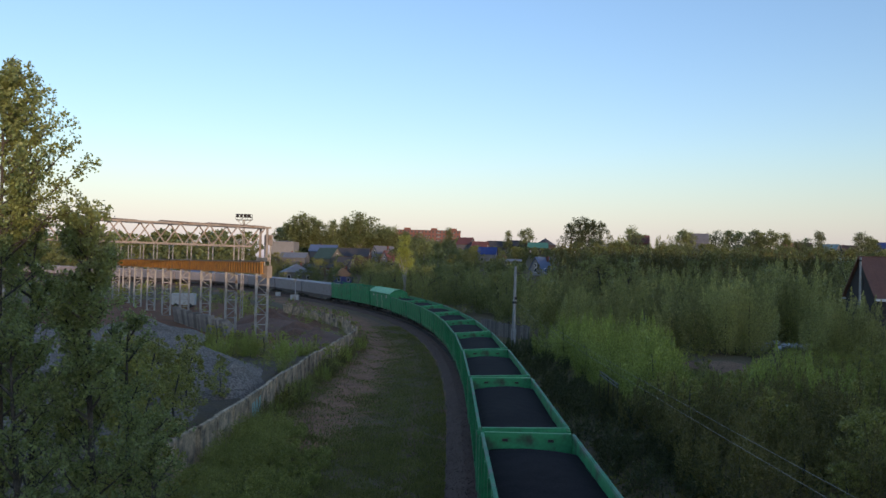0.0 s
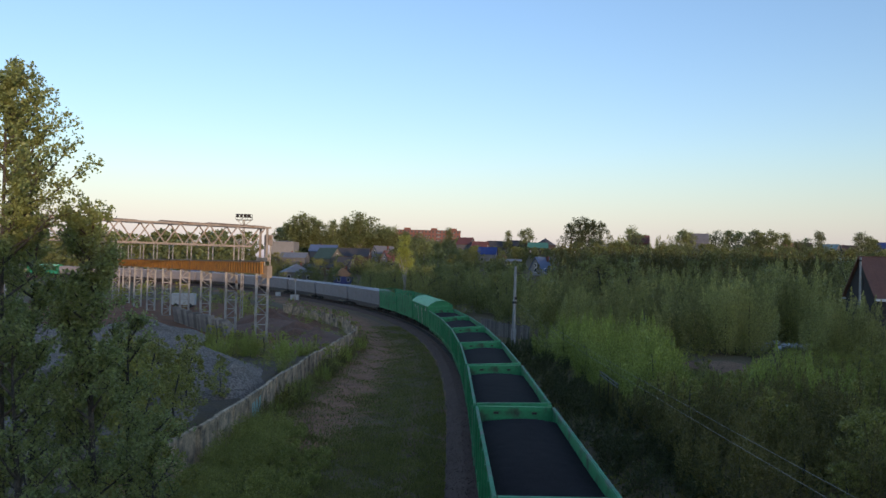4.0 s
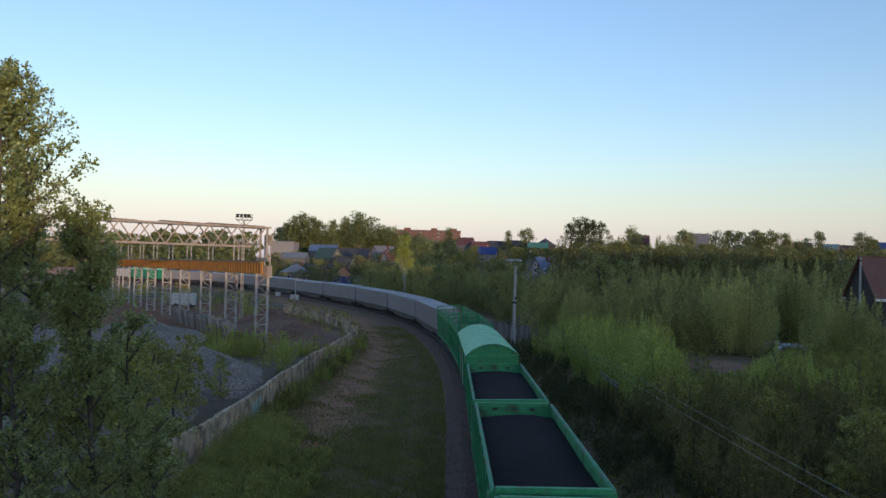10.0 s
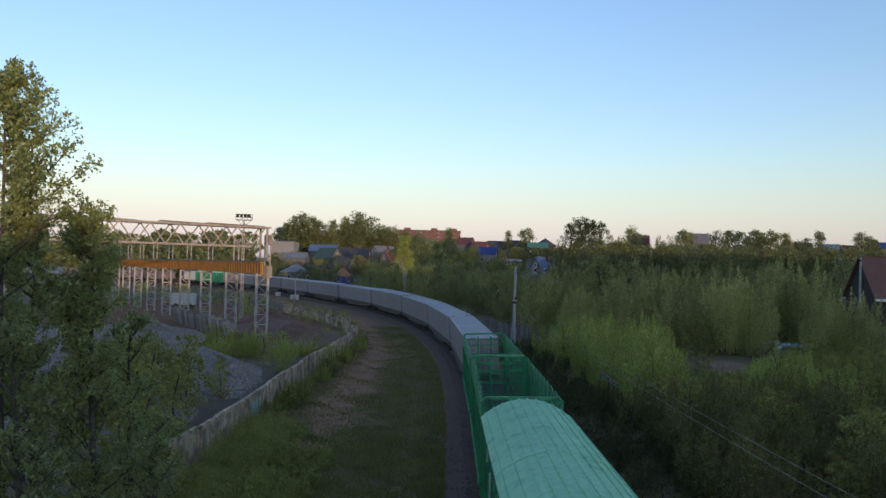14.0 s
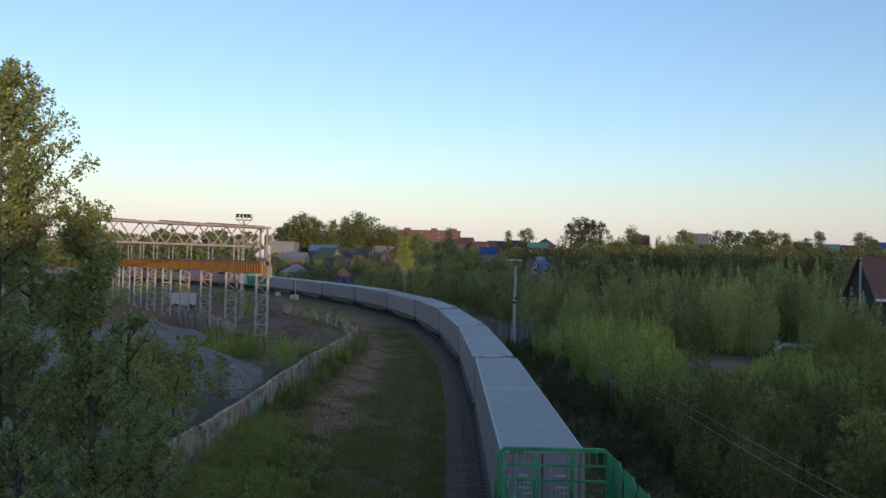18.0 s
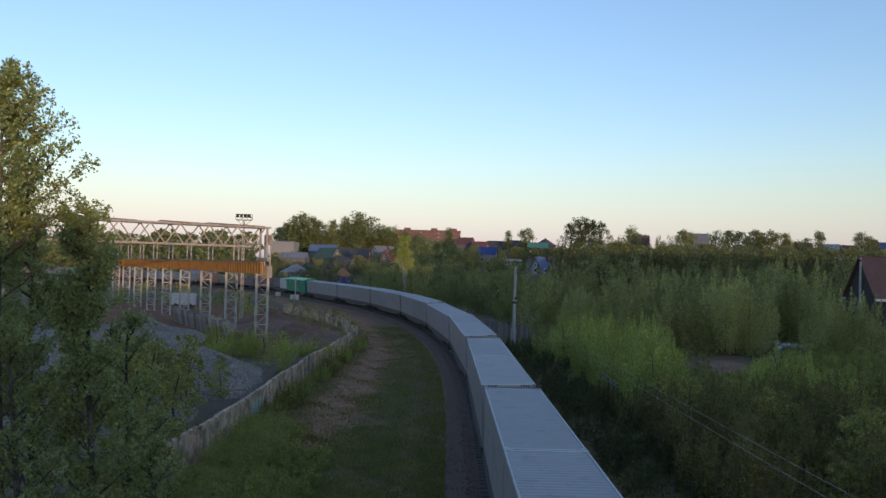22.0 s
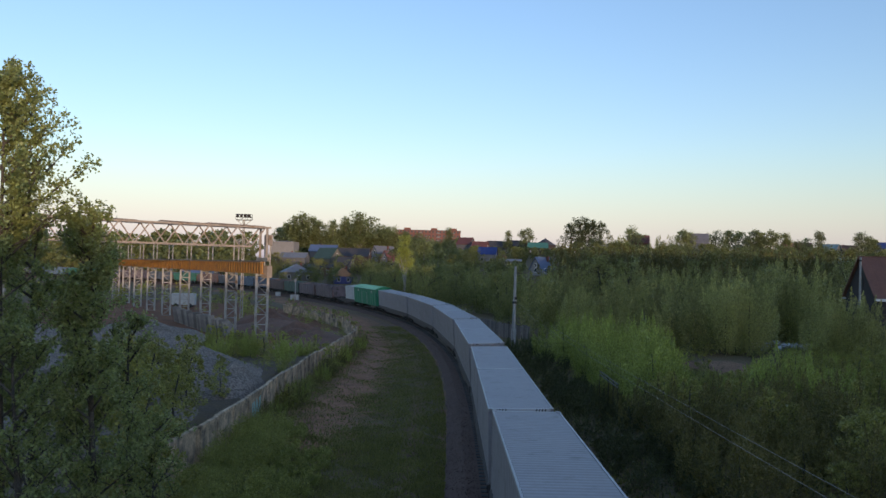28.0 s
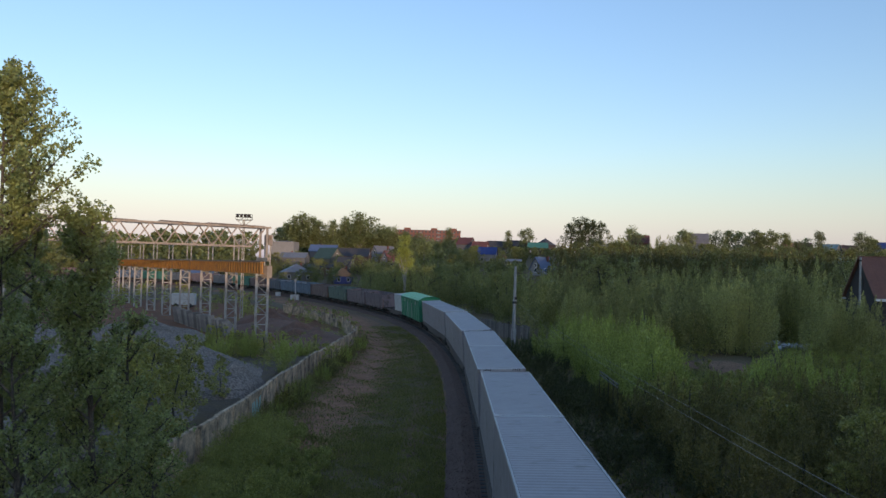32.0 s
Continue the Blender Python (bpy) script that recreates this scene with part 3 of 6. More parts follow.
def stake_wagon():
    """A tall open wagon: staggered side panels with gaps, lattice ends."""
    g = thing("high_sided_wagon", Matrix(), "empty tall green open wagon with panelled sides and lattice ends", "freight wagon", "wagons of the train")
    hl, hw, z0, z1 = 6.9, 1.51, 1.2, 4.5
    underframe(g, hl - 0.2)
    bm = bmesh.new()
    box(bm, 0, 0, z0 + 0.03, 2 * hw, 2 * hl, 0.1)
    part("floor", bm, UNDER, g)
    n = 10
    for x in (-1, 1):
        for i in range(n):
            y = -hl + (i + 0.5) * 2 * hl / n
            bm = bmesh.new()
            box(bm, x * hw, y, (z0 + z1) / 2 - 0.05, 0.014, 2 * hl / n - 0.32, z1 - z0 - 0.1)
            part("side_panel", bm, GREEN, g)
        for i in range(n + 1):
            y = -hl + i * 2 * hl / n
            bm = bmesh.new()
            box(bm, x * (hw + 0.05), min(max(y - 0.19, -hl + 0.06), hl - 0.06), (z0 + z1) / 2 - 0.4, 0.05, 0.07, z1 - z0 - 0.8)
            part("stake", bm, GREEN, g)
            if 0 < i < n:
                bm = bmesh.new()
                bar(bm, (x * (hw - 0.01), y - 0.2, z1 - 0.34), (x * (hw - 0.1), y - 0.02, z1 + 0.05), 0.035, 0.035)
                part("stake_hook", bm, GREEN_TOP, g, "pale stake hook")
        bm = bmesh.new()
        box(bm, x * (hw + 0.05), 0, z0 + 0.1, 0.12, 2 * hl, 0.25)
        part("side_sill", bm, GREEN, g)
        bm = bmesh.new()
        box(bm, x * (hw + 0.035), 0, z0 + 1.7, 0.03, 2 * hl, 0.1)
        part("side_band", bm, GREEN, g)
    for y in (-1, 1):
        bm = bmesh.new()
        box(bm, 0, y * hl, z1, 2 * hw - 0.36, 0.14, 0.1)
        for k in (-1, 1):   # the top bar's ends slope down to the corner posts
            bar(bm, (k * (hw - 0.2), y * hl, z1 + 0.0), (k * (hw + 0.02), y * hl, z1 - 0.17), 0.14, 0.1)
        end = part("end_top_bar", bm, GREEN, g)
        for k in (-1.45, -0.46, 0.47, 1.45):
            bm = bmesh.new()
            box(bm, k, y * hl, (z0 + z1) / 2 - 0.06, 0.1 if abs(k) < 1 else 0.14, 0.12, z1 - z0 - 0.2)
            part("end_post", bm, GREEN, end)
        for k in (z0 + 0.35, z0 + 1.1, z0 + 1.85, z1 - 0.82, z1 - 0.42):
            bm = bmesh.new()
            box(bm, 0, y * hl, k, 2 * hw - 0.1, 0.05, 0.06)
            part("end_bar", bm, GREEN, end)
        for k in range(27):
            bm = bmesh.new()
            box(bm, -1.38 + k * 2.76 / 26, y * hl, z0 + 1.3, 0.015, 0.015, 2.5)
            part("lattice_rod", bm, GREEN, end)
        for k in (-1, 1):
            for q in range(4):
                bm = bmesh.new()
                box(bm, k * (0.72 + 0.2 * q), y * hl, z1 - 0.22, 0.03, 0.026, 0.38)
                part("lattice_rod", bm, GREEN, end)
        bogie(g, y * (hl - 2.1))
        coupler(g, y * (hl - 0.2), y * (hl + 0.4))
    return g


def flatcar(hl, label="long brown container flat wagon"):
    g = thing("flat_wagon", Matrix(), label, "freight wagon", "wagons of the train")
    bm = bmesh.new()
    for x in (-1.2, 1.2):
        box(bm, x, 0, 1.08, 0.12, 2 * hl, 0.32)
        v = [bm.verts.new((x + d, y, z)) for d in (-0.06, 0.06) for y, z in ((-hl * 0.55, 0.92), (-hl * 0.42, 0.62), (hl * 0.42, 0.62), (hl * 0.55, 0.92))]
        bm.faces.new(v[:4])
        bm.faces.new(list(reversed(v[4:])))
        for a in range(3):
            bm.faces.new((v[a], v[a + 4], v[a + 5], v[a + 1]))
    for k in np.linspace(-0.97, 0.97, 9):
        box(bm, 0, k * hl, 1.08, 2.3, 0.2, 0.24)
    box(bm, 0, 0, 1.0, 0.5, 2 * hl, 0.3)
    part("frame", bm, FLAT, g)
    for y in (-1, 1):
        bm = bmesh.new()
        box(bm, 0, y * (hl + 0.02), 1.1, 2.6, 0.08, 0.3)
        part("buffer_beam", bm, FLAT, g)
        bogie(g, y * (hl - 2.2))
        coupler(g, y * (hl - 0.1), y * (hl + 0.3))
    return g


def container(length, paint, edge, label, doors=True, z1=4.13):
    """A ribbed steel shipping container; its doors face the front of the train."""
    g = thing("shipping_container", Matrix(), label, "container", "containers on the train")
    hw, z0, hl = 1.21, 1.26, length / 2
    for x in (-1, 1):
        bm = bmesh.new()
        n = int(length / 0.14)
        prev = None
        for i in range(n + 1):
            y = -hl + 0.1 + (2 * hl - 0.2) * i / n
            d = hw - (0.0 if (i // 2) % 2 else 0.036)
            cur = [bm.verts.new((x * d, y, z0 + 0.12)), bm.verts.new((x * d, y, z1 - 0.1))]
            if prev:
                bm.faces.new((prev[0], cur[0], cur[1], prev[1]) if x > 0 else (prev[1], cur[1], cur[0], prev[0]))
            prev = cur
        part("side_wall", bm, paint, g)
        for z, t in ((z0 + 0.07, 0.14), (z1 - 0.05, 0.09)):
            bm = bmesh.new()
            box(bm, x * (hw - 0.02), 0, z, 0.06, 2 * hl - 0.2, t)
            part("side_rail", bm, edge if z > 3 else FLAT, g)
    bm = bmesh.new()
    n = int(length / 0.065)
    prev = None
    for i in range(n + 1):
        y = -hl + 0.12 + (2 * hl - 0.24) * i / n
        h = z1 - (0.016 if (i // 2) % 2 else 0.024)
        cur = [bm.verts.new((-hw + 0.06, y, h)), bm.verts.new((hw - 0.06, y, h))]
        if prev:
            bm.faces.new((prev[0], prev[1], cur[1], cur[0]))
        prev = cur
    part("roof", bm, paint, g)
    for y in (-1, 1):
        for x in (-1, 1):
            bm = bmesh.new()
            box(bm, x * (hw - 0.05), y * (hl - 0.06), (z0 + z1) / 2, 0.13, 0.13, z1 - z0 - 0.02)
            post = part("corner_post", bm, paint, g)
            bm = bmesh.new()
            box(bm, x * (hw - 0.07), y * (hl - 0.085), z1 - 0.04, 0.165, 0.18, 0.12)
            part("corner_casting", bm, edge, post)
        bm = bmesh.new()
        box(bm, 0, y * (hl - 0.07), z1 - 0.05, 2 * hw - 0.2, 0.14, 0.09)
        rail = part("end_rail", bm, edge, g)
        if y < 0:
            for x in (-1, 1):
                bm = bmesh.new()
                for k in range(4):
                    box(bm, x * (hw - 0.3 - 0.11 * k), -hl - 0.003, z1 - 0.05, 0.05, 0.006, 0.09, ry=25)
                part("hazard_stripes", bm, UNDER, rail, "dark slanting hazard stripes")
        bm = bmesh.new()
        if y > 0 or not doors:
            box(bm, 0, y * (hl - 0.09), (z0 + z1) / 2, 2 * hw - 0.2, 0.04, z1 - z0 - 0.2)
            part("end_wall", bm, paint, g)
        else:
            bm.free()
            for x in (-1, 1):
                bm = bmesh.new()
                box(bm, x * 0.55, -hl + 0.07, (z0 + z1) / 2, 1.06, 0.05, z1 - z0 - 0.24)
                door = part("door", bm, paint, g)
                for k in (0.22, 0.78):
                    bm = bmesh.new()
                    tube(bm, (x * k, -hl + 0.02, z0 + 0.15), (x * k, -hl + 0.02, z1 - 0.15), 0.022, 0.022, 6)
                    part("lock_rod", bm, edge, door)
                for k in range(5):
                    bm = bmesh.new()
                    box(bm, x * 0.55 + 0.12 * (k % 2), -hl + 0.04, z1 - 0.75 - 0.17 * k, 0.34 - 0.12 * ((k * 7 + 1) % 3) / 2, 0.008, 0.07)
                    part("marking_bar", bm, WHITE, door)
    return g


def join_train():
    def ride(ob, middle, half):
        RIDES.append((ob, middle, half))

    first = gondola(GREEN, GREEN_TOP, 3, "green steel open wagon heaped with black coal")
    other = gondola(GREEN, GREEN_TOP, 8, "green steel open wagon heaped with black coal")
    for i in range(10):
        ob = first if i == 0 else other if i == 1 else copy_thing((first, other)[i % 2], Matrix())
        ride(ob, -7.11 - 13.92 * i, 4.33)
    ride(covered_wagon(GREEN, ROOF_GREEN, 8.0, 3.95, 0.68, "green covered wagon with a pale green arched roof", seams=11), 8.35, 5.6)
    tall = stake_wagon()
    ride(tall, 24.3, 4.8)
    ride(copy_thing(tall, Matrix()), 38.7, 4.8)
    flat = flatcar(11.75)
    pale = "pale grey ribbed shipping container on a flat wagon"
    stock = {(tall_one, front): container(11.68, CONT, CONT_EDGE, ("tall " if tall_one else "low ") + pale, front, 4.16 if tall_one else 4.04) for tall_one in (0, 1) for front in (0, 1)}
    used = set()
    for i, tall_one in enumerate((0, 0, 0, 1, 0, 1, 1, 1, 1)):
        mid = 47.0 + 24.5 * (i + 0.5)
        ride(flat if i == 0 else copy_thing(flat, Matrix()), mid, 9.7)
        for k, front in ((-5.87, 1), (5.87, 0)):
            key = (tall_one, front)
            ob = copy_thing(stock[key], Matrix()) if key in used else stock[key]
            used.add(key)
            RIDES.append((ob, mid, (9.7, k)))
    ride(covered_wagon(GREEN_BRIGHT, ROOF_GREEN, 8.1, 4.25, 0.42, "bright green covered wagon with a rounded pale roof", seams=5), 275.9, 5.8)
    low = flatcar(6.6, "short brown flat wagon with a half load")
    ride(low, 292.0, 4.5)
    white = container(6.1, WHITE, WHITE, "white short container on a flat wagon")
    RIDES.append((white, 292.0, (4.5, -3.4)))
    tones = [0, 0, 1, 3, 2, 2, 4, 3, 5, 4, 0, 4, 5, 2, 4, 3]
    words = {0: "mauve-brown", 1: "grey-green", 2: "blue-grey", 3: "brown", 4: "dark slate", 5: "sea-green"}
    made = {}
    for i, t in enumerate(tones):
        if t in made:
            ob = copy_thing(made[t], Matrix())
        else:
            ob = made[t] = gondola(GOND_TONES[t], GOND_TONES[t], 0, words[t] + " steel open wagon with ribbed sides")
        ride(ob, 300.2 + 6.96 + 13.92 * i, 4.33)


join_train()


def ride_pose(middle, half, t):
    """A wagon rests on its two bogies, which follow the line."""
    along = 0.0
    if isinstance(half, tuple):
        half, along = half
    s = middle + LEAD - SPEED * t - float(np.interp(t, PACE_AT, PACE))
    a, b = on_line(s - half), on_line(s + half)
    d = b - a
    yaw = math.atan2(-d.x, d.y)
    m = Matrix.Translation((a + b) / 2) @ Matrix.Rotation(yaw, 4, 'Z') @ Matrix.Rotation(math.atan2(d.z, d.xy.length), 4, 'X') @ Matrix.Rotation(-cant(s), 4, 'Y')
    return m @ Matrix.Translation((0, along, 0))


# ---- the yard: wall, runway crane, gravel, slabs ----
def build_wall():
    wall = thing("concrete_wall", Matrix(), "weathered concrete panel wall beside the railway, stained and broken", "wall", kind="structure")
    rng = random.Random(11)
    y = 30.0
    while y < 101:
        step = 2.95 if y < 62 else 2.0
        y2 = y + step
        a = Vector((float(np.interp(y, WALL_Y, WALL_X)), y, 0))
        b = Vector((float(np.interp(y2, WALL_Y, WALL_X)), y2, 0))
        top = (1.26 if y < 62 else 1.12) + rng.uniform(-0.06, 0.05) - (0.5 if rng.random() < 0.06 and y > 62 else 0)
        zb = -1.05
        bm = bmesh.new()
        mid, d = (a + b) / 2, b - a
        m = Matrix.Translation((mid.x + rng.uniform(-0.06, 0.06), mid.y, (top + zb) / 2)) @ Matrix.Rotation(math.atan2(-d.x, d.y) + rng.uniform(-0.006, 0.006), 4, 'Z') @ Matrix.Rotation(rng.uniform(-0.04, 0.02), 4, 'Y')
        solid(bm, m, 0.16, d.length - 0.06, top - zb)
        for k in (-1, 1):
            solid(bm, m @ pose(0.09, k * (d.length / 2 - 0.12), 0), 0.08, 0.14, top - zb)
        solid(bm, m @ pose(0.09, 0, (top - zb) / 2 - 0.09), 0.08, d.length - 0.1, 0.16)
        part("wall_panel", bm, CONCRETE, wall)
        bm = bmesh.new()
        box(bm, b.x + 0.02, b.y, (top + zb) / 2 - 0.08, 0.22, 0.2, top - zb - 0.1)
        part("wall_post", bm, CONCRETE, wall)
        y = y2
    # the wall's broken return behind the earth bank
    pts = [(-10.8, 101.5), (-12.6, 109), (-14.6, 117), (-17.5, 124), (-21, 132), (-25, 140), (-29.5, 148)]
    for (x0, y0), (x1, y1) in zip(pts, pts[1:]):
        n = 4
        for i in range(n):
            if rng.random() < 0.12:
                continue
            a = Vector((x0 + (x1 - x0) * i / n, y0 + (y1 - y0) * i / n, 0))
            b = Vector((x0 + (x1 - x0) * (i + 0.94) / n, y0 + (y1 - y0) * (i + 0.94) / n, 0))
            top = ground_at(b.x + 1.5, b.y) + 1.9 + rng.uniform(-0.7, 0.15)
            zb = ground_at(b.x + 1.5, b.y) - 0.4
            bm = bmesh.new()
            d = b - a
            m = Matrix.Translation(((a.x + b.x) / 2, (a.y + b.y) / 2, (top + zb) / 2)) @ Matrix.Rotation(math.atan2(-d.x, d.y), 4, 'Z') @ Matrix.Rotation(rng.uniform(-0.12, 0.06), 4, 'Y')
            solid(bm, m, 0.18, d.length, top - zb)
            part("wall_panel", bm, CONCRETE, wall)
    # faded spray paint
    bm = bmesh.new()
    for k, (dy, z0, z1, lean) in enumerate(((0.0, -0.35, 0.75, 8), (0.35, -0.2, 0.8, -14), (0.75, -0.45, 0.6, 20), (1.05, -0.1, 0.85, -6), (1.45, -0.3, 0.7, 16), (1.85, -0.4, 0.8, -18), (2.25, 0.0, 0.9, 5))):
        yy = 48.2 + dy
        xx = float(np.interp(yy, WALL_Y, WALL_X)) + 0.2
        box(bm, xx, yy, (z0 + z1) / 2, 0.012, 0.16, z1 - z0, rx=lean)
    for dy, z in ((0.2, 0.7), (0.9, -0.2), (1.25, 0.4), (2.0, 0.75), (1.65, -0.3)):
        yy = 48.2 + dy
        box(bm, float(np.interp(yy, WALL_Y, WALL_X)) + 0.202, yy, z, 0.012, 0.45, 0.14, rx=10)
    part("spray_paint", bm, TEAL, wall, "faded teal spray paint")


build_wall()

CU, CP = Vector((-0.529, 0.848, 0)), Vector((-0.848, -0.529, 0))   # along the runway; across it, towards the near yard
C0 = Vector((-21.0, 92.4, 0))


def lattice_column(parent, c, z0, z1, along, width, name="column", material=CRANE_GREY):
    """Two posts with ties and diagonals between them, in the plane of 'along'."""
    bm = bmesh.new()
    for k in (-1, 1):
        bar(bm, c + along * k * width / 2 + Vector((0, 0, z0)), c + along * k * width / 2 + Vector((0, 0, z1)), 0.26, 0.2)
    col = part(name, bm, material, parent)
    n = max(2, round((z1 - z0) / 1.15))
    for i in range(n + 1):
        z = z0 + 0.12 + (z1 - z0 - 0.24) * i / n
        bm = bmesh.new()
        bar(bm, c - along * width / 2 + Vector((0, 0, z)), c + along * width / 2 + Vector((0, 0, z)), 0.1, 0.1)
        part("tie", bm, material, col)
        if i < n:
            k = -1 if i % 2 else 1
            zz = z0 + 0.12 + (z1 - z0 - 0.24) * (i + 1) / n
            bm = bmesh.new()
            bar(bm, c - along * k * width / 2 + Vector((0, 0, z)), c + along * k * width / 2 + Vector((0, 0, zz)), 0.1, 0.08)
            part("diagonal", bm, material, col)
    return col


def build_crane():
    view_side = Vector((0.97, 0.24, 0)).normalized()
    run = thing("crane_runway", Matrix(), "orange crane runway girder on pale grey lattice columns", "crane runway")
    for i in range(9):
        c = C0 + CU * 11.9 * i
        z0 = ground_at(c.x, c.y) - 0.1
        lattice_column(run, c, z0, 8.02, view_side, 1.3)
        bm = bmesh.new()
        box(bm, c.x + 0.3, c.y + 0.1, 7.8, 0.8, 0.55, 0.45, rz=-32)
        part("column_head", bm, CRANE_TRUSS if i == 0 else CRANE_GREY, run)
        d = CU * 0.0 + view_side * 0.55
        for k in (0.15, 0.75):
            bm = bmesh.new()
            bar(bm, c + view_side * (k + 0.05) + Vector((0, 0, 8.0)), c + view_side * (k + 0.05) + Vector((0, 0, 12.3)), 0.15, 0.13)
            part("upper_post", bm, CRANE_GREY, run)
        if i in (0,):
            bm = bmesh.new()
            box(bm, c.x + 0.5, c.y, 8.3, 0.9, 0.8, 1.4, rz=-32)
            part("end_housing", bm, CRANE_TRUSS, run, "pale sheet metal end housing")
            bm = bmesh.new()
            box(bm, c.x + 0.6, c.y - 0.1, 12.0, 0.75, 0.6, 1.2, rz=-32)
            part("cab", bm, CRANE_TRUSS, run, "cream metal crane cab")
    # the plate girder with its stiffeners
    a, b = C0 + CP * 0.35 - CU * 0.9, C0 + CP * 0.35 + CU * 92
    bm = bmesh.new()
    up = Vector((0, 0, 1))
    bar(bm, a + up * 8.72, b + up * 8.72, 0.16, 1.3)
    for z in (8.06, 9.38):
        bar(bm, a + up * z, b + up * z, 0.52, 0.07)
    girder = part("girder", bm, CRANE_ORANGE, run, "orange plate girder")
    for k in range(92):
        c = a + CU * (0.25 + k)
        bm = bmesh.new()
        bar(bm, c + up * 8.12 + CP * 0.12, c + up * 9.32 + CP * 0.12, 0.08, 0.22)
        part("stiffener", bm, CRANE_ORANGE, girder)
    bm = bmesh.new()
    bar(bm, a + up * 9.5, b + up * 9.5, 0.1, 0.14)
    part("crane_rail", bm, RAIL, girder)
    # far runway row, across the yard
    far = thing("crane_runway", Matrix(), "crane runway on the far side of the yard behind trees", "crane runway")
    for i in range(4):
        c = C0 + CP * 27 + CU * (11.9 * i)
        lattice_column(far, c, ground_at(c.x, c.y) - 0.1, 8.02, view_side, 1.3)
    bm = bmesh.new()
    bar(bm, C0 + CP * 27 - CU * 0.8 + up * 8.72, C0 + CP * 27 + CU * 37 + up * 8.72, 0.3, 1.36)
    part("girder", bm, CRANE_ORANGE, far)
    # bridge truss: two planes of Warren bracing
    tr = thing("crane_bridge", Matrix(), "cream lattice crane bridge with crossed truss bracing", "crane")
    L, n, zt, zb = 27.5, 8, 13.4, 11.15
    for k in (-1.15, 1.15):
        o = C0 + CU * k + view_side * 0.3
        bm = bmesh.new()
        bar(bm, o - CP * 0.15 + up * zt, o + CP * L + up * zt, 0.2, 0.2)
        chord = part("top_chord", bm, CRANE_TRUSS, tr)
        bm = bmesh.new()
        bar(bm, o + CP * 2.2 + up * zb, o + CP * L + up * zb, 0.2, 0.2)
        part("bottom_chord", bm, CRANE_TRUSS, tr)
        st = (L - 2.2) / n
        off = 0.0 if k < 0 else 0.6
        for i in range(n):
            p0, p1, p2 = (o + CP * (2.2 + st * (i + q) + off) for q in (0, 0.5, 1))
            for pa, pb in ((p0 + up * zb, p1 + up * zt), (p1 + up * zt, p2 + up * zb)):
                bm = bmesh.new()
                bar(bm, pa, pb, 0.13, 0.13)
                part("brace", bm, CRANE_TRUSS, chord)
        bm = bmesh.new()
        bar(bm, o + CP * 2.2 + up * zb, o + CP * 0.5 + up * zt, 0.14, 0.14)
        part("end_brace", bm, CRANE_TRUSS, tr)
    for i in range(n * 2 + 1):
        p = C0 + view_side * 0.3 + CP * (2.2 + (L - 2.2) * i / (2 * n))
        bm = bmesh.new()
        z = zb if i % 2 == 0 else zt
        bar(bm, p - CU * 1.15 + up * z, p + CU * 1.15 + up * z, 0.1, 0.1)
        part("cross_tie", bm, CRANE_TRUSS, tr)
    for i, (s, ln) in enumerate(((0.4, 6.5), (6.6, 5.5), (14.5, 4.5), (20.5, 5))):
        p = C0 + view_side * 0.3 + CP * s + up * (zt + 0.16)
        bm = bmesh.new()
        bar(bm, p, p + CP * ln + up * 0.1, 1.0, 0.09)
        part("walkway_board", bm, OLD_WOOD, tr, "grey walkway boards")
    for s in (0.3, 26.8):
        for k in (-1.15, 1.15):
            p = C0 + CU * k + CP * s + view_side * 0.3
            bm = bmesh.new()
            bar(bm, p + up * 9.5, p + up * (zt - 0.1), 0.22, 0.22)
            part("bridge_leg", bm, CRANE_TRUSS, tr)
        bm = bmesh.new()
        p = C0 + CP * s + view_side * 0.3
        bar(bm, p - CU * 1.9 + up * 9.72, p + CU * 1.9 + up * 9.72, 0.35, 0.4)
        part("end_carriage", bm, CRANE_TRUSS, tr)


build_crane()


